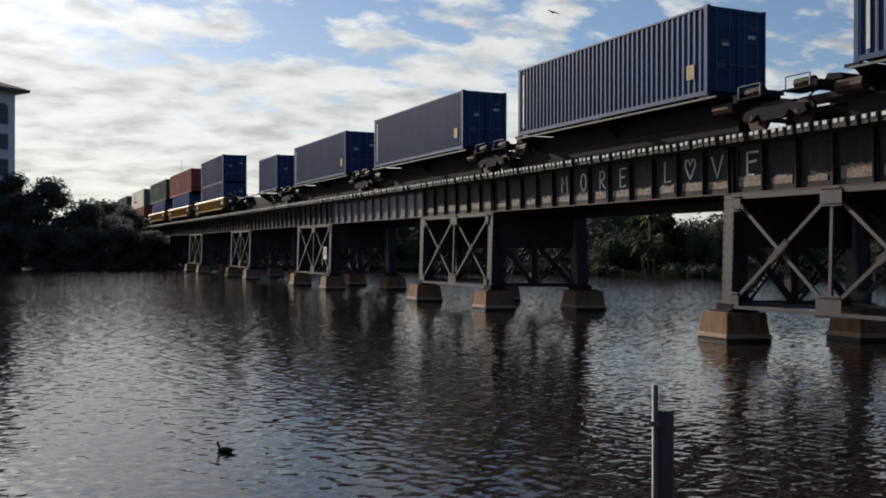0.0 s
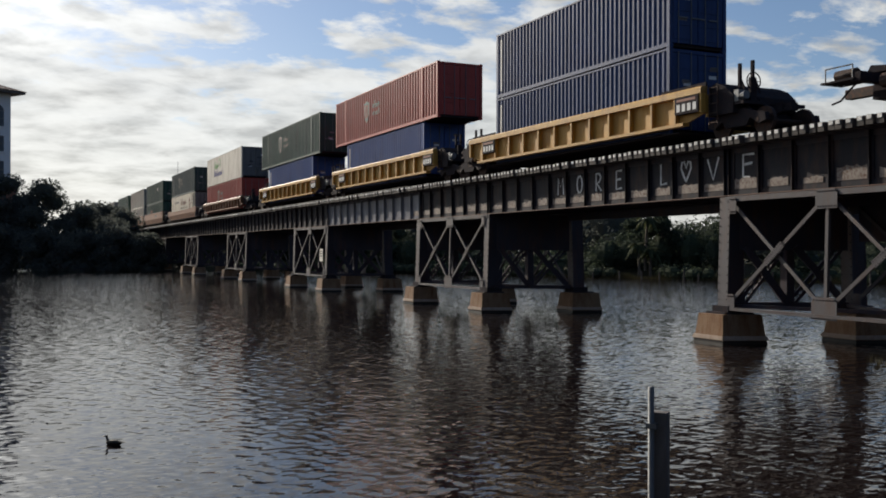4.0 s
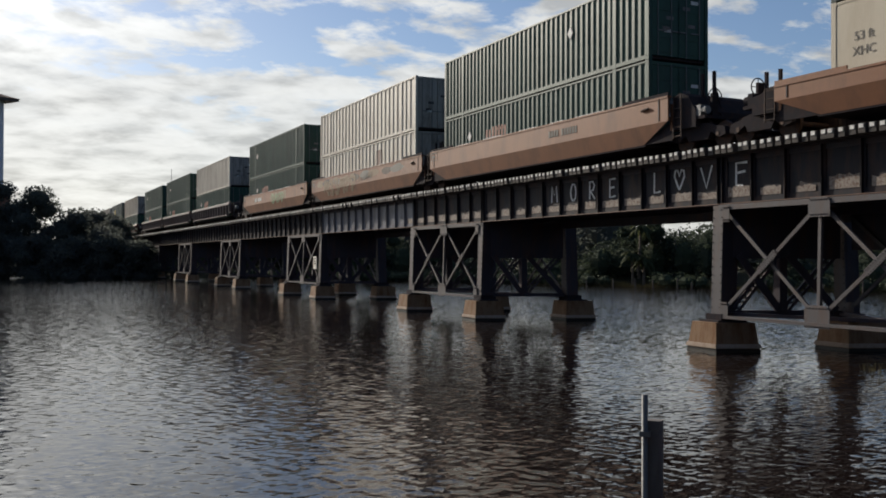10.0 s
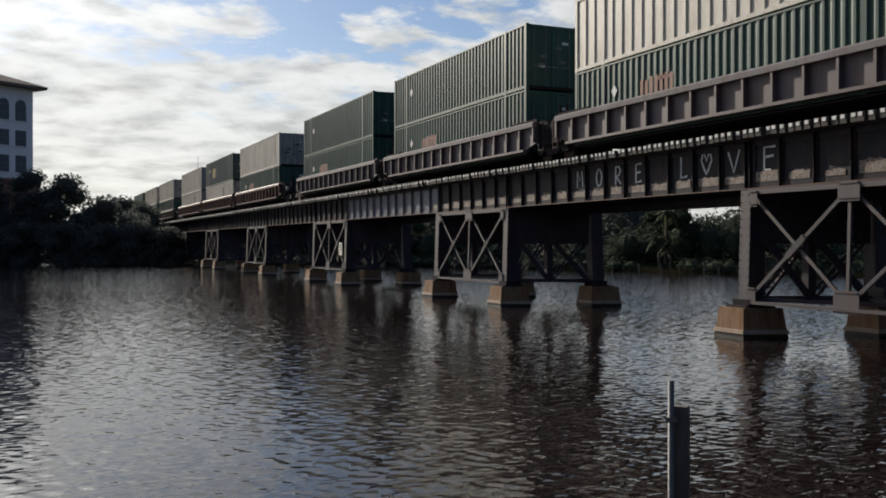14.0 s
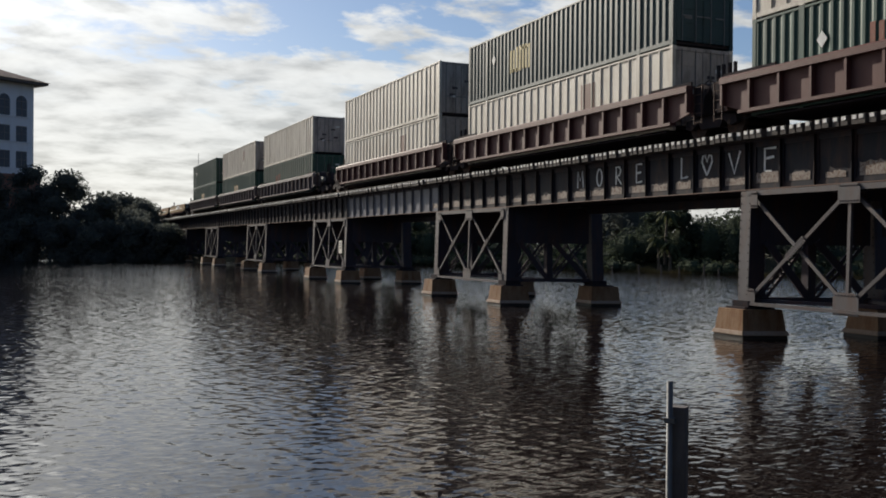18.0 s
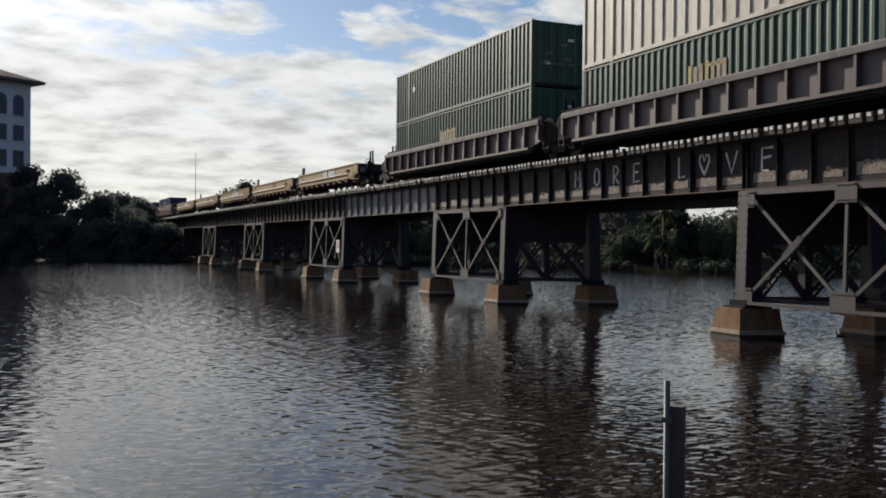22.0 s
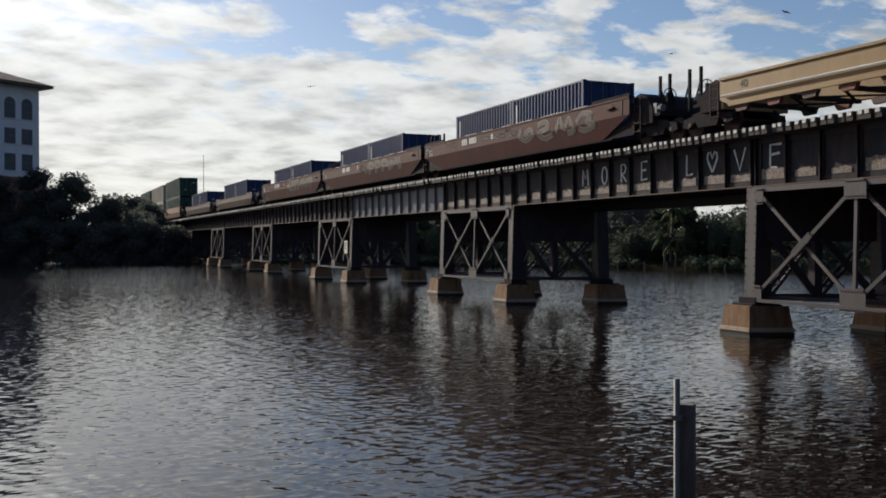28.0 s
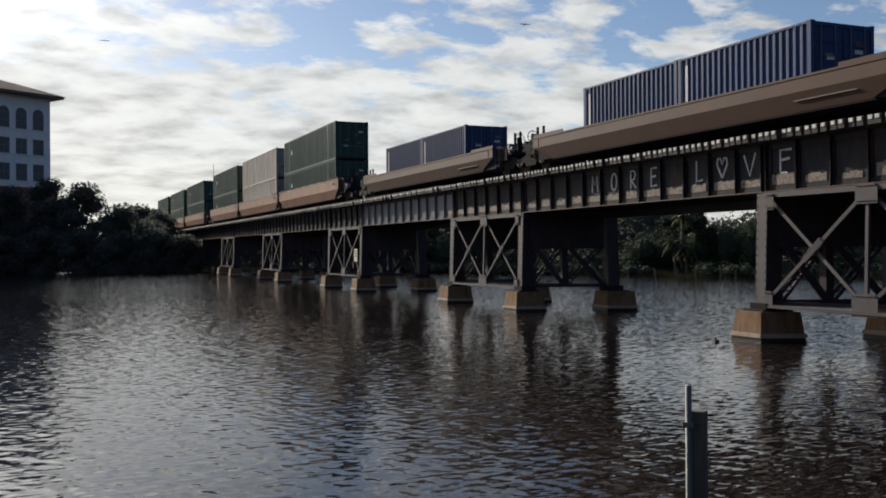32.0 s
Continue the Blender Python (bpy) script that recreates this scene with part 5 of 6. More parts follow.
            tag(-1.5, -1.35, 1.36, 1.62, "markpale", "pale number bar")
        elif mk == "size53":
            words(t, "53", 0.48, -half + 0.85, bend + 0.02, -1.505, "markpale", "painted figures 53")
        elif mk == "size40":
            words(t, "40", 0.36, -half + 1.1, 1.24, -1.405, "grime", "painted figures 40")
        elif mk == "greentag":
            cloud = Shape()
            edge = [(-0.4 + 0.45 * k, 1.72 - 0.07 * (k % 3)) for k in range(11)] + [(4.1 - 0.5 * k, bend + 0.04 + 0.05 * (k % 2)) for k in range(10)]
            part("spray_cloud", cloud.prism(edge, "y", plane(1.6) - 0.003, plane(1.6) + 0.002), "sprayolive", t, "faded olive sprayed background")
            sprayed(t, -0.1, 3.5, 0.80, 1.70, 4, 5, "spraygreen", "sprayline", lambda z: plane(z) - 0.003)
        elif mk == "bigtag":
            sprayed(t, -6.7, -0.6, 0.62, 1.80, 6, 8, "sprayolive", "sprayline", plane)
            scribble(t, 0.0, 2.2, 1.1, 1.7, 4, "spray", plane, 2)
            r2 = random.Random(77)
            for k in range(9):
                a, w = -7.6 + 1.7 * k + r2.uniform(-0.3, 0.3), r2.uniform(0.7, 1.3)
                edge = [(a + w * math.cos(q * 0.5236) * r2.uniform(0.75, 1.1), 1.48 + 0.25 * math.sin(q * 0.5236) * r2.uniform(0.7, 1.1)) for q in range(12)]
                part("spray_cloud", Shape().prism(edge, "y", plane(1.6) - 0.001 - 0.0004 * k, plane(1.6) + 0.004), ("sprayolive", "sprayfaint", "spray")[k % 3], t, "faded sprayed cloud")
        elif mk == "cloudtag":
            sprayed(t, 0.6, 6.6, 0.85, 1.72, 5, 12, "sprayfaint", "spray", plane)
            scribble(t, -0.9, 0.5, 0.85, 1.6, 6, "spray", plane, 3)
        elif mk == "wavetag":
            sprayed(t, -0.4, 7.4, 0.80, 1.70, 8, 21, "sprayfaint", "spray", plane)
            scribble(t, -8.6, -5.2, 1.2, 1.75, 9, "orange", plane, 3)
            scribble(t, -3.0, 0.0, 1.2, 1.75, 10, "orange", plane, 4)
        elif mk == "scrawl":
            scribble(t, -6.6, -5.4, 1.0, 1.7, 2, "orange", plane, 2)
            scribble(t, -2.4, 1.0, 1.3, 1.72, 7, "spray", plane, 6)
            sprayed(t, 1.2, 7.6, 0.8, 1.70, 4, 31, "sprayfaint", "spray", plane)
        elif mk == "name":
            for i in range(3):
                tag(0.9 + i * 0.50, 1.3 + i * 0.50, 1.16, 1.52, "orange", "faded red lettering bar")
        elif mk == "plate":
            for a in (half - 1.25, -half + 1.4):
                part("number_panel", Shape().box(a, a + 1.13, -1.606, -1.41, 0.9, top - 0.22), "black", t, "black number panel")
                part("marking", Shape().box(a + 0.1, a + 1.0, -1.611, -1.607, 1.30, top - 0.28), "orange", t, "faded red bar on the panel")
                for i in range(4):
                    part("marking", Shape().box(a + 0.1 + i * 0.26, a + 0.26 + i * 0.26, -1.612, -1.607, 0.98, 1.22), "markpale", t, "pale number bar")
    PROTO[key] = t
    return moves(t, xc, Z_RAIL)


def spine_wagon(xc):
    key = ("spine",)
    if key in PROTO:
        return moves(copy_thing(PROTO[key], pose(0, 0, 0)), xc, Z_RAIL)
    t = thing("spine_wagon", "dark spine wagon with a central beam and container saddles", "railway wagon", "train wagons")
    part("spine", Shape().prism([(-0.35, 0.55), (0.35, 0.55), (0.28, 1.25), (-0.28, 1.25)], "x", -7.6, 7.6), "black", t)
    part("centre_box", Shape().box(-6.8, 6.8, -0.55, 0.55, 0.14, 0.56), "black", t)
    for x in (-6.0, 0.0, 6.0):
        part("saddle", Shape().prism([(-1.28, 1.30), (1.28, 1.30), (1.28, 1.38), (-1.28, 1.38)], "x", x - 0.25, x + 0.25).prism([(-1.2, 1.30), (-0.3, 0.7), (0.3, 0.7), (1.2, 1.30)], "x", x - 0.05, x + 0.05), "black", t)
    for y in (-1.28, 1.28):
        part("side_rail", Shape().box(-6.1, 6.6, y - 0.03, y + 0.03, 1.24, 1.30), "spray", t, "pale worn side rail")
    for x in (-7.4, 7.4):
        way = 1 if x > 0 else -1
        part("hitch", Shape().prism([(x - 0.34, 1.25), (x + 0.34, 1.25), (x + 0.26, 1.40), (x - 0.2, 1.46)], "y", -0.42, 0.42), "black", t)
        part("coupler", Shape().box(min(x, x + way * 1.3), max(x, x + way * 1.3), -0.13, 0.13, 0.72, 0.98), "wheel", t)
        part("brake_cylinder", Shape().tube((x + way * 0.2, -0.92, 1.22), (x + way * 0.85, -0.92, 1.22), 0.15, n=10), "wheel", t)
        part("air_reservoir", Shape().tube((x - way * 0.5, -0.75, 0.92), (x - way * 1.4, -0.75, 0.92), 0.20, n=10), "wheel", t)
        rail = Shape()
        for u, v in ((0.1, 1.0), (1.0, 1.0)):
            rail.tube((x + way * u, -1.2, 1.05), (x + way * u, -1.2, 1.05 + 0.36 * v), 0.02, n=6)
        rail.tube((x + way * 0.1, -1.2, 1.41), (x + way * 1.0, -1.2, 1.41), 0.02, n=6)
        part("hand_rail", rail, "galv", t)
        part("step_board", Shape().box(min(x, x + way * 1.1), max(x, x + way * 1.1), -1.28, -0.5, 1.0, 1.05), "black", t)
        hose = Shape()
        pts = [(0.6, 1.15), (0.95, 0.92), (1.25, 0.66), (1.55, 0.60)]
        for (u, w), (u2, w2) in zip(pts, pts[1:]):
            hose.tube((x + way * u, -0.35, w), (x + way * u2, -0.35, w2), 0.03, n=5)
        part("air_hose", hose, "black", t)
        part("end_beam", Shape().box(x - 0.15, x + 0.15, -1.2, 1.2, 0.95, 1.2), "black", t)
    truck(t, 8.8)
    return moves(PROTO.setdefault(key, t), xc, Z_RAIL)


def stack(x0, x1, z, *args, **kw):
    """Container with its left end near x0 and right end near x1, base at z."""
    moves(container(*args, **kw), (x0 + x1) / 2, z)


def train():
    low, up = 6.64, 6.64 + 2.91
    navy = "navy blue corrugated shipping container with closed doors"
    green = "dark green corrugated long container, double stacked"
    white = "dirty off-white long container with vertical seams"
    # spine wagons with single boxes
    for x in (27.6, 9.9, -7.9, -25.6, -43.2, -60.9):
        spine_wagon(x)
    for x0 in (21.4, 3.9, -14.0, -31.7, -49.3):
        stack(x0, x0 + 12.19, 7.60, 40, "navy", "fine", "flash goldtag", navy)
    stack(-60.6, -54.5, 7.60, 20, "navy", "fine", "", "short navy blue corrugated shipping container")
    # yellow wagons with short wells
    yl = "yellow ribbed well wagon with black number panels"
    for x, m in ((-81.97, "plate"), (-102.25, "plate"), (-121.97, "plate")):
        well_wagon(x, 8.1, "ribbed", "yellow", yl, (True, True), 1.66, m)
    stack(-88.08, -75.86, low, 40, "navy", "fine", "flash", navy)
    stack(-88.08, -75.86, up, 40, "navy", "fine", "flash", navy)
    stack(-108.35, -96.15, low, 40, "blue", "fine", "flash", "bright blue corrugated container sunk in a well wagon")
    stack(-110.4, -94.3, up, 53, "red", "fine", "emblem", "red corrugated long container with a pale emblem")
    stack(-128.06, -115.87, low, 40, "blue", "fine", "flash", "bright blue corrugated container sunk in a well wagon")
    stack(-130.2, -114.0, up, 53, "green", "fine", "emblem", "green corrugated long container with a round pale emblem")
    # single brown wagons
    well_wagon(-145.97, 8.9, "ribbed", "brown", "brown ribbed well wagon carrying two stacked containers", (True, True), 1.48)
    stack(-154.2, -137.8, low, 53, "red", "fine", "emblem", "red corrugated long container with a pale emblem")
    stack(-154.2, -137.8, up, 53, "white", "smooth", "cool", "white smooth refrigerated container with green and violet marks")
    well_wagon(-169.83, 9.9, "smooth", "brown", "smooth brown well wagon with sloping ends", (True, True), 1.41, "", 0.97, 0.41, 0.15)
    stack(-178.05, -161.6, low, 53, "cream", "smooth", "england", "cream smooth container with brown lettering bars")
    stack(-178.05, -161.6, up, 53, "teal", "fine", "emblem", "dark teal long container with a round pale emblem")
    # three-unit brown wagon
    for i, x in enumerate((-193.75, -213.5, -233.45)):
        well_wagon(x, 9.35, "smooth", "brown", "smooth brown well wagon with sloping ends and sprayed tags", (True, i == 0), 1.85, ("n10", "bigtag", "n12 greentag")[i], 1.03, 0.40)
    for z in (low, up):
        stack(-202.0, -185.5, z, 53, "green", "fine", "diamond block" if z == low else "highdiamond", green)
        stack(-221.8, -205.2, z, 53, "white", "post", "midblock" if z == low else "", white)
        stack(-241.8, -225.2, z, 53, "green", "fine", "diamond block" if z == low else "diamond", green)
    # three-unit ribbed wagons
    rl = "grey mauve ribbed well wagon with rusty ribs"
    for xs, looks in (((-257.6, -277.8, -297.75), ("wg", "gg", "gg")), ((-322.0, -342.0, -361.8), ("wg", "tw", "ww")), ((-386.05, -405.95, -426.2), ("wT", "wg", "gg"))):
        for i, (x, lk) in enumerate(zip(xs, looks)):
            well_wagon(x, 9.2, "ribbed", "greycar" if x > -300 or x < -380 else "rustcar", rl, (True, i == 0), 1.72)
            for z, c in ((up, lk[0]), (low, lk[1])):
                if c == "w":
                    stack(x - 8.2, x + 8.2, z, 53, "white", "post", "midblock" if z == low or x < -400 else "", white)
                elif c == "t":
                    stack(x - 8.2, x + 8.2, z, 53, "teal", "fine", "diamond block", "dark teal long container above a white one")
                elif c == "T":
                    stack(x - 8.2, x + 8.2, z, 53, "green", "post", "block", "green seamed long container with gold marks")
                else:
                    stack(x - 8.2, x + 8.2, z, 53, "green", "fine", ("paleblock" if x < -380 else "diamond block") if z == low else "diamond", green)
    # five-unit tan wagon, empty
    for i, x in enumerate((-448.6, -464.9, -481.0, -497.1, -513.3)):
        well_wagon(x, 6.7, "low", "tan", "empty tan well wagon with tall guide posts", (True, i == 0), 1.65, "name size40" if i % 2 else "ntan size40")
    # rusty wagons with single boxes low in the well
    for i, x in enumerate((-534.5, -554.5, -574.5, -598.9, -622.8)):
        if i < 3:
            well_wagon(x, 9.7, "slope", "rustdark", "rust-red well wagon with sprayed tags on its side", (True, i == 0), 1.80, "size53 nrust " + ("scrawl", "cloudtag", "wavetag")[i], 1.15, 0.41)
        else:
            well_wagon(x, 9.9, "smooth", "browndark", "sooty brown well wagon with sloping ends", (True, True), 1.39, "", 0.95, 0.41, 0.15)
        for dx in (-3.09, 3.09):
            moves(container(20, "navy", "fine", "flash", "short navy blue corrugated container sunk in a rusty well wagon", 2.59), x + dx, low)
    # green and white stacks at the end
    for i, (x, c) in enumerate(((-648.1, "green"), (-667.6, "white"), (-687.0, "green"), (-711.0, "green"), (-731.0, "green"), (-751.0, "green"))):
        well_wagon(x, 9.35, "smooth", "brown", "smooth brown well wagon with sloping ends", (True, i % 3 == 0), 1.80)
        for z in (low, up):
            stack(x - 8.2, x + 8.2, z, 53, c, "fine" if c == "green" else "post", "diamond" if c == "green" else "", green if c == "green" else white)


train()
# ---------------------------------------------------------------- building on the left bank


def arch_outline(x, z, w, h, arched):
    pts = [(x - w / 2, z), (x + w / 2, z), (x + w / 2, z + h)]
    if arched:
        pts += [(x + w / 2 * math.cos(a * math.pi / 8), z + h + w / 2 * math.sin(a * math.pi / 8)) for a in range(1, 8)]
    return pts + [(x - w / 2, z + h)]


def waterside_building():
    # local x runs along the facade, local -y looks out over the river
    t = thing("apartment_building", "tall off-white stucco building with arched windows and a tiled hip roof", "building", at=pose(-121.9, -40.6, 1.0, 0, 0, 122))
    W, D, H = 26.0, 18.0, 25.4
    # facade spans x from 0 (far corner) to W, lying towards the river
    part("wall", Shape().box(0, W, 0.0, 0.30, 11.6, H), "stucco", t)
    part("wall", Shape().box(-0.0, 0.30, 0.30, D, 11.6, H), "stucco", t)
    part("wall", Shape().box(W - 0.3, W, 0.30, D, 11.6, H), "stucco", t)
    part("wall", Shape().box(0.3, W - 0.3, D - 0.3, D, 11.6, H), "stucco", t)
    part("podium", Shape().box(-0.5, W + 0.6, -0.7, D + 0.4, -2.0, 11.2), "podium", t, "dark red-brown masonry lower storeys")
    part("cornice", Shape().box(-0.7, W + 0.8, -0.9, D + 0.6, 11.2, 11.6), "podium", t)
    part("eave", Shape().box(-1.5, W + 1.5, -1.5, D + 1.5, H, H + 0.35), "timber", t, "dark overhanging eave")
    roof = Shape().add([(-1.7, -1.7, H + 0.35), (W + 1.7, -1.7, H + 0.35), (W + 1.7, D + 1.7, H + 0.35), (-1.7, D + 1.7, H + 0.35), (8.0, D / 2, H + 4.2), (W - 8.0, D / 2, H + 4.2)],
                       [(0, 1, 5, 4), (1, 2, 5), (2, 3, 4, 5), (3, 0, 4), (3, 2, 1, 0)])
    part("roof", roof, "rooftile", t)
    for row, (z, h, arched) in enumerate(((20.4, 2.3, True), (16.6, 2.3, False), (12.6, 2.5, False))):
        for k in range(9):
            x = 2.0 + k * 2.75
            w = part("window", Shape().prism(arch_outline(x, z, 1.75, h, arched), "y", -0.035, -0.005), "pane", t, "dark window pane")
            fr = Shape().box(x - 0.04, x + 0.04, -0.06, -0.035, z, z + h + (0.8 if arched else 0))
            fr.box(x - 0.87, x + 0.87, -0.06, -0.036, z + h - 0.05, z + h + 0.05).box(x - 0.87, x + 0.87, -0.06, -0.036, z + h * 0.5 - 0.03, z + h * 0.5 + 0.03)
            part("frame", fr, "doorgrey", w)
            part("sill", Shape().box(x - 1.05, x + 1.05, -0.16, -0.002, z - 0.16, z - 0.02), "stucco", w)
    for k in range(8):
        x = 2.2 + k * 3.1
        part("window", Shape().box(x - 0.8, x + 0.8, -0.74, -0.705, 6.6, 8.8), "pane", t, "dark window pane")
    # side wall windows
    for z in (20.4, 16.6, 12.6):
        for k in range(5):
            y = 2.5 + k * 3.2
            part("window", Shape().box(W + 0.004, W + 0.035, y - 0.8, y + 0.8, z, z + 2.3), "pane", t, "dark window pane")
    w2 = thing("boathouse", "low pale waterside outbuilding in the shade of trees", "building", at=pose(-112.5, -34.5, 0.6, 0, 0, 118))
    part("wall", Shape().box(0, 9, 0, 5, -1.5, 3.3), "stucco", w2)
    part("roof", Shape().prism([(-0.5, 3.3), (5.5, 3.3), (2.5, 4.9)], "x", -0.6, 9.6), "rooftile", w2)


waterside_building()

# ---------------------------------------------------------------- plants


def leaf_cloud(rg, lumps, count, size):
    """Leaf blades scattered through lumps (centre, radii)."""
    vs, fs = [], []
    core = Shape()
    for c, r in lumps:
        core.ball(c, r[0] * 0.64, r[1] * 0.64, r[2] * 0.64, 7, 5)
    vs, fs = [Vector(p) for p in core.v], list(core.f)
    vol = [a[1] * a[2] * a[3] for a in ((l[0], *l[1]) for l in lumps)]
    total = sum(vol)
    for (c, r), v in zip(lumps, vol):
        for _ in range(int(count * v / total) + 8):
            a, b = rg.uniform(0, 2 * math.pi), rg.uniform(-1, 1)
            d = rg.uniform(0.45, 1.0) ** 0.5 * (1 + 0.18 * math.sin(5 * a + c[0]) * math.cos(4 * b + c[1]))
            q = math.sqrt(1 - b * b)
            p = Vector((c[0] + r[0] * d * q * math.cos(a), c[1] + r[1] * d * q * math.sin(a), c[2] + r[2] * d * b))
            u = Vector((rg.gauss(0, 1), rg.gauss(0, 1), rg.gauss(0, 0.6))).normalized()
            w = u.orthogonal().normalized()
            w.rotate(Matrix.Rotation(rg.uniform(0, 6.28), 3, u))
            s = size * rg.uniform(0.6, 1.4)
            o = len(vs)
            vs += [p - u * s, p + w * s * 0.45, p + u * s, p - w * s * 0.45]
            fs.append((o, o + 1, o + 2, o + 3))
    return Shape().add(vs, fs)


def tree(x, y, h, spread, seed, material="leafdark", label="dense dark broad-leaved tree on the river bank", count=2600, low=0.12, leaf=0.22):
    rg = random.Random(seed)
    z = ground_height(x, y)
    t = thing("tree", label, "tree", "bank trees", at=pose(x, y, max(z, -0.6) - 0.2))
    top = Shape().tube((0, 0, 0), (rg.uniform(-0.3, 0.3), rg.uniform(-0.3, 0.3), h * 0.45), 0.05 * h * 0.5, 0.03 * h * 0.5)
    lumps = []
    for k in range(9):
        a = k * 2.4 + rg.uniform(-0.4, 0.4)
        d = spread * rg.uniform(0.25, 0.75)
        zz = h * (low + 0.12 + (0.72 - low) * (k / 8.0)) * rg.uniform(0.92, 1.08)
        dd = d * (1.15 - 0.75 * k / 8.0)
        p = (dd * math.cos(a), dd * math.sin(a), zz)
        top.tube((0, 0, h * 0.2 + zz * 0.2), p, 0.012 * h, 0.004 * h, 6)
        r = spread * rg.uniform(0.32, 0.55)
        lumps.append((p, (r, r, min(r * 0.75, h * 0.24))))
    part("trunk", top, "bark", t)
    part("crown", leaf_cloud(rg, lumps, count, leaf), material, t)
    return t


def palm(x, y, h, seed, droop=1.0):
    rg = random.Random(seed)
    t = thing("palm_tree", "slender palm with drooping yellow-green fronds on the bank", "palm", "bank palms", at=pose(x, y, max(0.2, ground_height(x, y)) - 0.2))
    lean = rg.uniform(-0.5, 0.5)
    s = Shape()
    for k in range(5):
        a, b = k / 5, (k + 1) / 5
        s.tube((lean * a * a, 0, h * a), (lean * b * b, 0, h * b), 0.17 - 0.06 * a, 0.17 - 0.06 * b)
    part("trunk", s, "bark", t)
    for k in range(17):
        a = k * 2.399
        rise = rg.uniform(-0.5, 1.0)
        L = rg.uniform(1.1, 1.6)
        f = Shape()
        prev = Vector((lean, 0, h))
        for j in range(8):
            u = (j + 1) / 8
            p = Vector((lean + L * u * math.cos(a), L * u * math.sin(a), h + L * (rise * u * 0.8 - droop * u * u * 0.95)))
            d = (p - prev).normalized()
            side = d.cross(Vector((0, 0, 1))).normalized()
            w = 0.28 * math.sin(math.pi * min(0.95, u * 0.85 + 0.1))
            for sg in (-1, 1):
                f.add([prev, p, p + side * sg * w + Vector((0, 0, -0.35 * w)) + d * 0.12, prev + side * sg * w * 0.8 + Vector((0, 0, -0.3 * w)) + d * 0.04], [(0, 1, 2, 3)])
            prev = p
        part("frond", f, "frond", t)
    return t


PALMS = (64.9, 75.3)          # clearings along the far bank


def woods():
    """Thickets along the far bank, too dense to count."""
    rg = random.Random(21)
    lumps = []
    for k in range(150):
        u = k * 1.7 - 40
        back = rg.uniform(1.0, 9.0)
        if back < 5.0 and any(abs(u - c) < 2.2 for c in PALMS):
            continue
        x, y = -113 + 0.894 * u - 0.447 * back, 8 + 0.447 * u + 0.894 * back
        h = (2.6 + 0.28 * back + rg.uniform(-0.8, 1.2)) * (0.9 + 0.25 * math.sin(u * 0.21))
        r = rg.uniform(1.6, 2.8)
        lumps.append(((x, y, h * 0.55), (r, r, h * 0.55)))
    for k in range(190):
        u = k * 1.3 - 40
        if any(abs(u - c) < 1.8 for c in PALMS):
            continue
        x, y = -113 + 0.894 * u, 8 + 0.447 * u + rg.uniform(-0.6, 0.6)
        r = rg.uniform(0.9, 1.5)
        lumps.append(((x, y, 0.5), (r, r, rg.uniform(0.7, 1.3))))
    s = leaf_cloud(rg, lumps, 130000, 0.15)
    solid("far_thicket", s, "leaf", "tangled green thicket lining the far bank", "thicket", kind="stuff")
    lumps = []
    for k in range(190):
        u = k * 1.64 - 60
        back = rg.uniform(9.0, 26.0)
        x, y = -113 + 0.894 * u - 0.447 * back, 8 + 0.447 * u + 0.894 * back
        if abs(y - TRACK) < 7 and x < -110:
            continue
        h = 5.4 + rg.uniform(-1.0, 1.6)
        if u < 56:
            # taller wood behind the left spans, closing the view under the deck
            h = min(11.0, 1.7 + 2.9 * (y + 19.5) / 21.4) * rg.uniform(0.86, 1.0)
        lumps.append(((x, y, h * 0.56), (3.4, 3.4, h * 0.44)))
    s = leaf_cloud(rg, lumps, 60000, 0.32)
    # unseen trees added behind the camera to keep sky light off near faces
    near = []
    for k in range(46):
        u = -70 + k * 4.4
        back = 14 + rg.uniform(0, 6)
        x, y = 21.8 + 0.908 * back + 0.419 * u, -19.5 - 0.419 * back + 0.908 * u
        if abs(y - TRACK) > 9:
            near.append(((x, y, 9.0 + rg.uniform(-0.8, 0.8)), (4.2, 4.2, 11.0)))
    solid("near_woods", leaf_cloud(rg, near, 9000, 0.6), "leafdark", "unseen trees added along the near bank to block sky light", "woods", kind="stuff")
    solid("far_woods", s, "leafdark", "dark wood behind the far bank", "woods", kind="stuff")


woods()
for i, (x, y, h, sp) in enumerate(((-56.5, 42.0, 6.2, 2.0), (-49.5, 44.5, 5.6, 1.8), (-44.0, 47.0, 5.0, 2.0), (-36.0, 52.0, 5.8, 2.4), (-62.0, 42.5, 5.4, 2.2), (-26.0, 57.0, 6.0, 2.4))):
    tree(x, y, h, sp, 100 + i, "leaf", "green broad-leaved tree rising from the far thicket", 2600, 0.3, 0.17)
for i, (x, y, h) in enumerate(((-55.6, 38.4, 3.4), (-54.6, 39.0, 2.8), (-56.2, 39.6, 5.4), (-46.5, 43.5, 3.6))):
    palm(x, y, h, 60 + i)
rp = random.Random(9)
for i in range(12):
    u = 62 + i * 2.3 + rp.uniform(-0.8, 0.8)
    solid("shore_stake", Shape().tube((0, 0, -1.2), (rp.uniform(-0.08, 0.08), 0, rp.uniform(0.5, 1.1)), 0.09, 0.07, 7), "tie", "grey wooden stake standing in the shallows", "stake", "shore stakes", at=pose(-113 + 0.894 * u + 1.1, 8 + 0.447 * u - 2.2, 0))
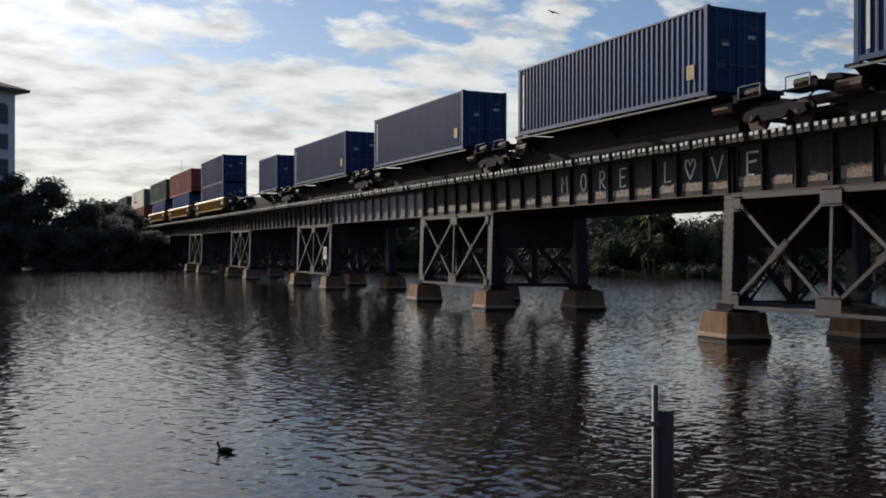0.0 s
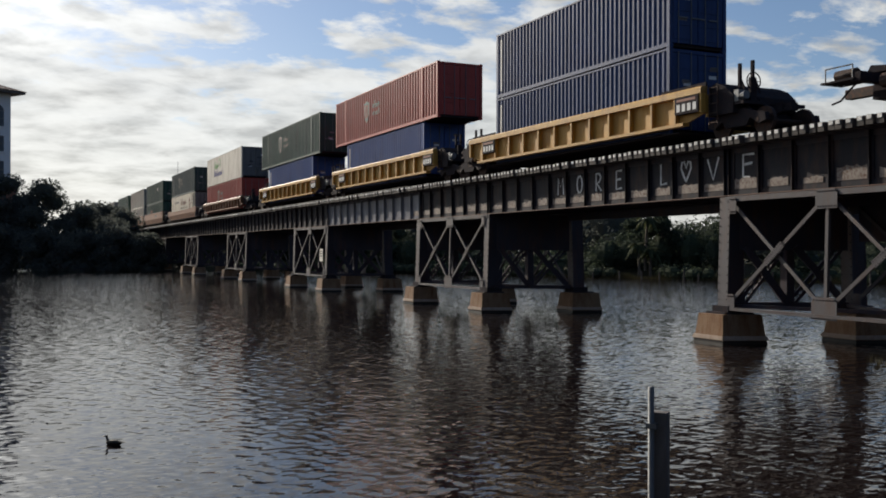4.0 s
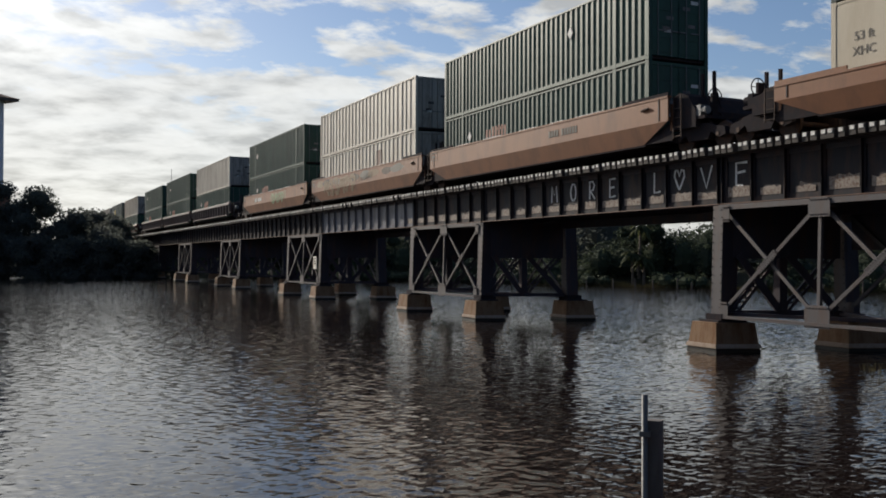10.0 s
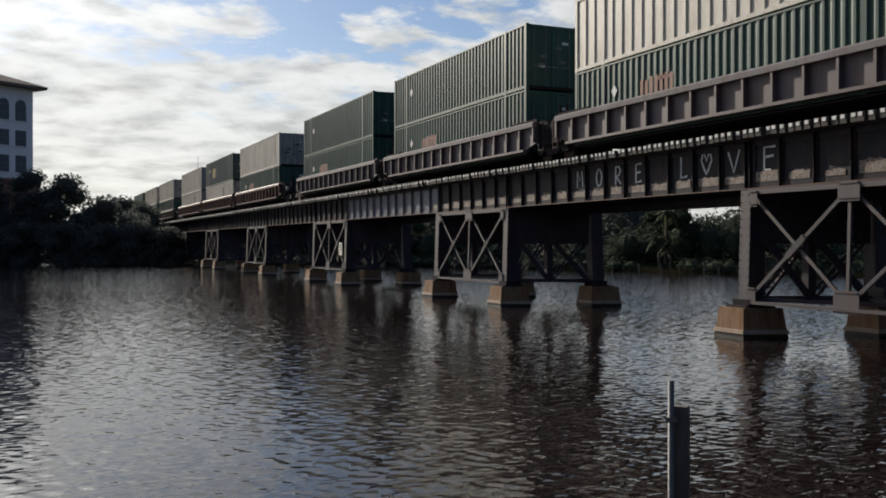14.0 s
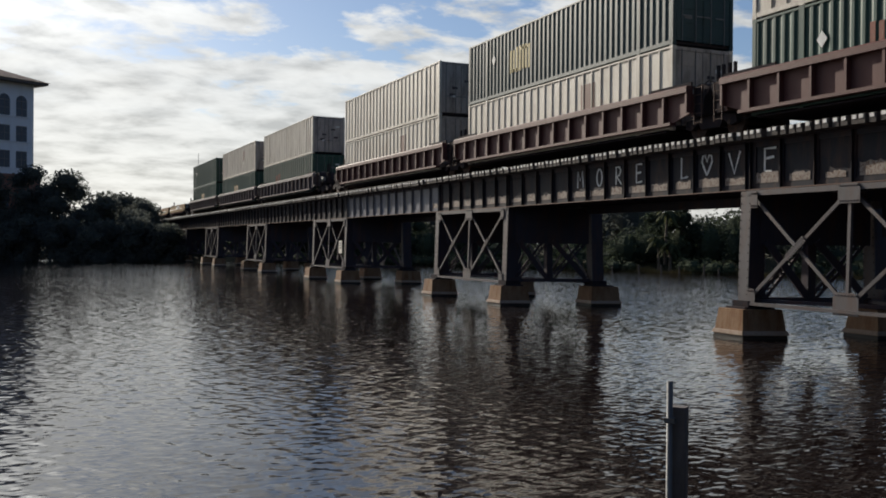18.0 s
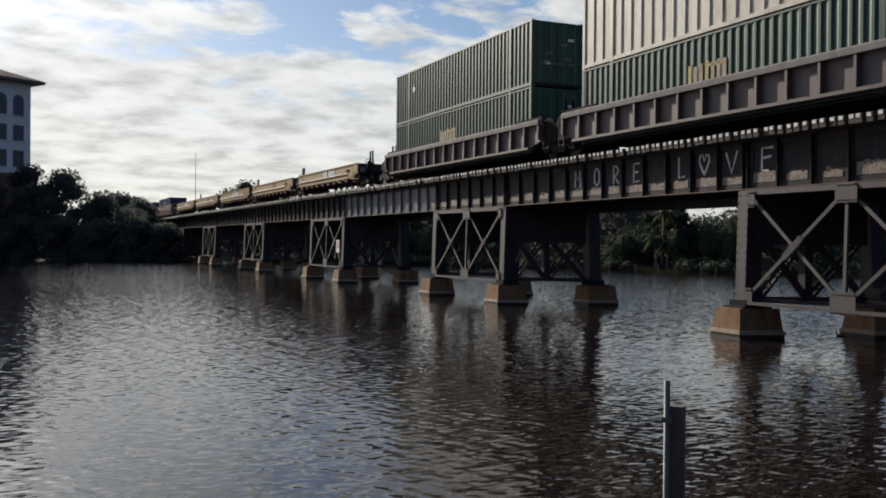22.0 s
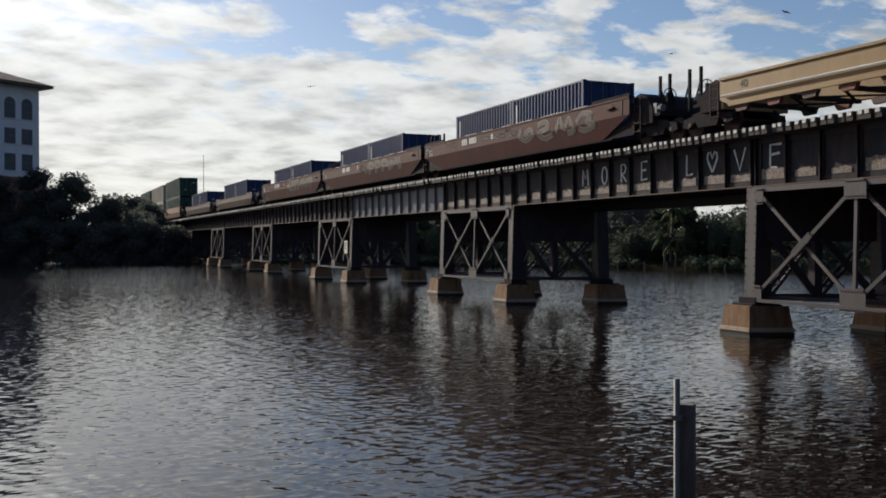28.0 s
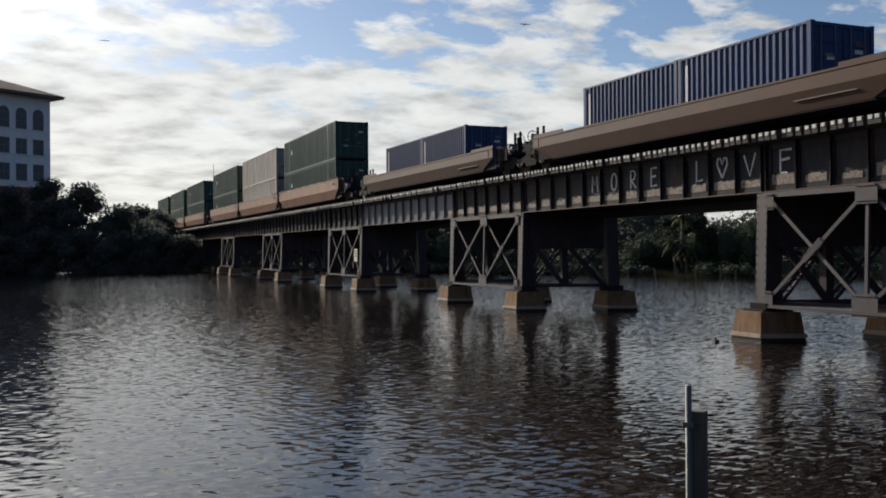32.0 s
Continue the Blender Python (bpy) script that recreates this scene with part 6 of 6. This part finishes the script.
# mangroves and trees of the left bank
for i, (x, y, h, sp) in enumerate(((-105.5, -2.6, 5.6, 3.6), (-108.5, -6.0, 6.2, 4.0), (-110.5, -10.5, 6.6, 4.4), (-113.0, -15.0, 6.6, 4.6), (-116.0, -20.0, 6.4, 4.6), (-118.0, -26.0, 6.2, 4.8), (-113.0, -5.5, 7.4, 4.2),
                                   (-117.5, -10.0, 8.6, 4.6), (-121.0, -15.0, 11.6, 4.8), (-124.0, -19.0, 12.6, 5.2), (-126.5, -24.0, 11.8, 5.0), (-119.0, -4.5, 7.8, 4.2), (-126.0, -4.8, 8.2, 4.4), (-134.0, -5.2, 8.4, 4.6), (-143.0, -6.0, 8.6, 5.0))):
    tree(x, y, h, sp, 200 + i, "leafdark", count=5200, low=0.02 if i < 6 else 0.1)
# the lower ones are added, mostly hidden by the deck, to shade the thicket
for i, (x, y, h, sp) in enumerate(((-131.0, 12.5, 12.4, 4.6), (-138.0, 14.5, 12.0, 4.6), (-124.0, 14.0, 10.2, 4.0), (-118.0, 12.0, 8.6, 4.4), (-112.0, 15.0, 8.4, 4.4), (-105.0, 17.5, 8.4, 4.4), (-98.0, 21.0, 8.2, 4.4), (-91.0, 24.5, 8.0, 4.4))):
    tree(x, y, h, sp, 300 + i, "leaf", "tall green tree behind the railway, in a row extended to shade the thicket", 2200)
tp = thing("radio_mast", "thin grey radio mast rising above the trees", "mast", at=pose(-183, 14, 1.0))
part("pole", Shape().tube((0, 0, 0), (0, 0, 20.5), 0.11, 0.04, 8), "galv", tp)


def marsh_grass(x, y, n, seed):
    rg = random.Random(seed)
    s = Shape()
    for _ in range(n):
        a, d = rg.uniform(0, 6.28), rg.uniform(0, 0.9) ** 1.0
        px, py = x + 1.6 * d * math.cos(a), y + 0.7 * d * math.sin(a)
        h = rg.uniform(0.12, 0.34)
        lx, ly = rg.uniform(-0.12, 0.12), rg.uniform(-0.12, 0.12)
        s.add([(px - 0.012, py, -0.1), (px + 0.012, py, -0.1), (px + lx, py + ly, h)], [(0, 1, 2)])
    solid("marsh_grass", s, "reed", "dry marsh grass tuft standing in shallow water", "grass", kind="stuff")


marsh_grass(6.6, 0.0, 150, 5)


def shore_grass():
    rg = random.Random(31)
    s = Shape()
    for _ in range(5200):
        u, d = rg.uniform(52, 92), rg.uniform(-0.9, 0.5)
        px, py = -113 + 0.894 * u - 0.447 * d, 8 + 0.447 * u + 0.894 * d
        h = rg.uniform(0.3, 0.8) * (0.7 + 0.3 * math.sin(u * 1.3))
        lx, ly = rg.uniform(-0.2, 0.2), rg.uniform(-0.2, 0.2)
        s.add([(px - 0.03, py - 0.01, -0.3), (px + 0.03, py + 0.01, -0.3), (px + lx, py + ly, h)], [(0, 1, 2)])
    solid("shore_grass", s, "reed", "pale green reeds fringing the far bank", "grass", kind="stuff")


shore_grass()

# ---------------------------------------------------------------- small things


def mooring_post():
    d = Vector((-0.7807, 0.6094, -0.1383))
    p = EYE + d * 7.6
    t = thing("mooring_post", "grey weathered timber post with a galvanised pipe fixed to its side", "post", at=pose(p.x, p.y, 0, 0, 0, 38))
    part("timber", Shape().prism([(-0.062, -0.05), (0.062, -0.05), (0.07, -0.035), (0.07, 0.05), (-0.07, 0.05), (-0.07, -0.035)], "z", -2.4, p.z - 0.20), "timber", t)
    part("pipe", Shape().tube((-0.045, -0.075, -2.4), (-0.045, -0.075, p.z), 0.024, n=10), "galv", t, "galvanised pipe", True)
    for z in (0.35, p.z - 0.32):
        part("clamp", Shape().box(-0.08, 0.0, -0.105, -0.045, z, z + 0.04), "galv", t)


mooring_post()

sg = thing("bridge_sign", "small white notice board fixed to a trestle leg", "sign", at=pose(-38.35, -0.36, 2.42))
part("board", Shape().box(-0.34, 0.34, -0.015, 0.015, -0.42, 0.42), "sign", sg)
for z in (0.22, 0.06, -0.10):
    part("marking", Shape().box(-0.24, 0.24, -0.019, -0.0155, z, z + 0.07), "doorgrey", sg, "plain text bar")
part("bracket", Shape().box(-0.05, 0.05, 0.015, 0.07, -0.3, 0.3), "galv", sg)


def water_bird(name, label, neck):
    t = thing(name, label, "bird")
    part("body", Shape().ball((0, 0, 0.05), 0.22, 0.085, 0.075, 10, 6), "feather", t, smooth=True)
    part("tail", Shape().prism([(-0.30, 0.07), (-0.16, 0.03), (-0.14, 0.10)], "y", -0.04, 0.04), "feather", t)
    n = Shape().tube((0.15, 0, 0.06), (0.19, 0, 0.06 + neck), 0.035, 0.025, 8)
    part("neck", n, "feather", t)
    hd = part("head", Shape().ball((0.20, 0, 0.08 + neck), 0.045, 0.03, 0.03, 8, 6), "feather", t, smooth=True)
    part("bill", Shape().tube((0.235, 0, 0.08 + neck), (0.30, 0, 0.075 + neck), 0.012, 0.004, 6), "beak", hd)
    t.scale = (0.6, 0.6, 0.6)
    return t


DUCK = water_bird("duck", "dark brown duck swimming on the river", 0.11)
CORMORANTS = [water_bird("cormorant", "black cormorant on the water beside a bridge pier", 0.17) for _ in range(2)]


def flying_bird(name, label, material, span):
    t = thing(name, label, "bird")
    part("body", Shape().ball((0, 0, 0), 0.26 * span, 0.06 * span, 0.06 * span, 8, 6), material, t, smooth=True)
    wings = []
    for side in (-1, 1):
        w = Shape().prism([(-0.10 * span, 0.0), (0.10 * span, 0.0), (0.03 * span, side * 0.30 * span), (-0.09 * span, side * 0.55 * span), (-0.13 * span, side * 0.28 * span)], "z", -0.008, 0.008)
        wings.append(part("wing", w, material, t))
    return t, wings


def out(yaw, rise, d):
    """A spot d metres out from the eye, yaw to the left of +Y and rise degrees up."""
    y, p = radians(yaw), radians(rise)
    return EYE + d * Vector((-math.sin(y) * math.cos(p), math.cos(y) * math.cos(p), math.sin(p)))


BIRDS = []


def flight(name, label, material, span, rows):
    ob, wings = flying_bird(name, label, material, span)
    BIRDS.append((ob, wings, [(t, Matrix.Translation(out(yaw, rise, d)) @ pose(0, 0, 0, roll, 0, heading)) for t, yaw, rise, d, heading, roll in rows]))


flight("egret", "white egret flying low over the river", "egret", 1.0,
       [(0, 20, -4, 20, 170, 0), (24.9, 38.0, -9.5, 15, 165, 0), (25.3, 46.0, -8.7, 14.5, 165, 25), (25.4, 49.3, -8.4, 14.4, 165, 20), (25.5, 52.8, -7.3, 14.3, 165, 30), (26.5, 84.0, -4.0, 16, 172, 10), (27.2, 104, -2, 20, 180, 0), (32, 150, 2, 90, 180, 0)])
sky_bird = "small dark bird flying high in the sky"
flight("dark_bird", sky_bird, "feather", 0.7, [(0, -9.0, 3.0, 70, 178, 0), (27.5, 72.97, 9.16, 70, 178, 10), (28, 74.43, 9.32, 70, 178, -10), (30, 80.56, 10.93, 70, 178, 15), (32, 86.74, 11.96, 70, 178, 0)])
flight("dark_bird", sky_bird, "feather", 0.7, [(0, -24.0, -4.0, 90, 178, 0), (27.5, 51.26, 10.45, 65, 178, 10), (28, 52.84, 11.01, 65, 178, -15), (30, 58.08, 12.87, 65, 178, 15), (32, 63.3, 17.5, 65, 178, 0)])
flight("dark_bird", sky_bird, "feather", 0.7, [(0, -55.0, 10.0, 90, 178, 0), (27.5, 44.99, 12.99, 60, 178, 10), (30, 54.49, 13.17, 60, 178, 12), (32, 62.0, 13.4, 60, 178, 0)])
flight("dark_bird", sky_bird, "feather", 0.7, [(0, 58.55, 14.01, 50, 178, 10), (2, 62.0, 19.0, 50, 178, 0), (32, 120, 40, 90, 178, 0)])


# ---------------------------------------------------------------- what moves


def flap(wings, start, end, step):
    for side, w in zip((-1, 1), wings):
        rows, t, k = [(0, pose(0, 0, 0))], start, 0
        while t < end:
            rows.append((t, pose(0, 0, 0, side * (38 if k % 2 else -24))))
            t += step
            k += 1
        rows.append((32, pose(0, 0, 0)))
        walk(w, rows)


def motions():
    walk(RIVER, [(0, pose(0, 0, 0)), (16, pose(-2.4, -3.2, 0)), (32, pose(-4.8, -6.4, 0))])
    flap(BIRDS[0][1], 24.9, 27.0, 0.1)
    for ob, x, z in MOVING:
        walk(ob, [(t, pose(x + s, TRACK, z)) for t, s in DEPART])
    walk(DUCK, [(0, pose(9.18, -16.89, 0, 0, 0, 222)), (2, pose(8.54, -17.39, 0, 0, 0, 224)), (6, pose(7.44, -19.01, 0, 0, 0, 232)), (8, pose(6.9, -19.9, 0, 0, 0, 236)), (14, pose(5.0, -22.5, 0, 0, 0, 236)), (32, pose(-1.0, -31, 0, 0, 0, 236))])
    for bird, wings, rows in BIRDS:
        walk(bird, rows)
    walk(CORMORANTS[0], [(0, pose(3.4, 6.5, 0, 0, 0, 250)), (16, pose(1.9, 4.6, 0, 0, 0, 245)), (21.5, pose(0.86, 2.95, 0, 0, 0, 240)), (23, pose(0.95, 2.5, 0, 0, 0, 230)), (24, pose(0.1, 1.2, 0, 0, 0, 225)), (25, pose(-1.35, -0.85, 0.02, 0, 0, 225)),
                         (25.5, pose(-2.9, -2.3, 0.08, 0, -6, 225)), (27, pose(-14, -13, 1.2, 0, -4, 225)), (32, pose(-75, -70, 6, 0, 0, 225))])
    walk(CORMORANTS[1], [(0, pose(6.0, 9.5, 0, 0, 0, 250)), (24, pose(2.5, 5.2, 0, 0, 0, 240)), (28, pose(-0.6, 1.6, 0, 0, 0, 235)), (30, pose(-0.86, -0.85, 0, 0, 0, 260)), (32, pose(-0.2, -1.6, 0, 0, 0, 300))])


motions()
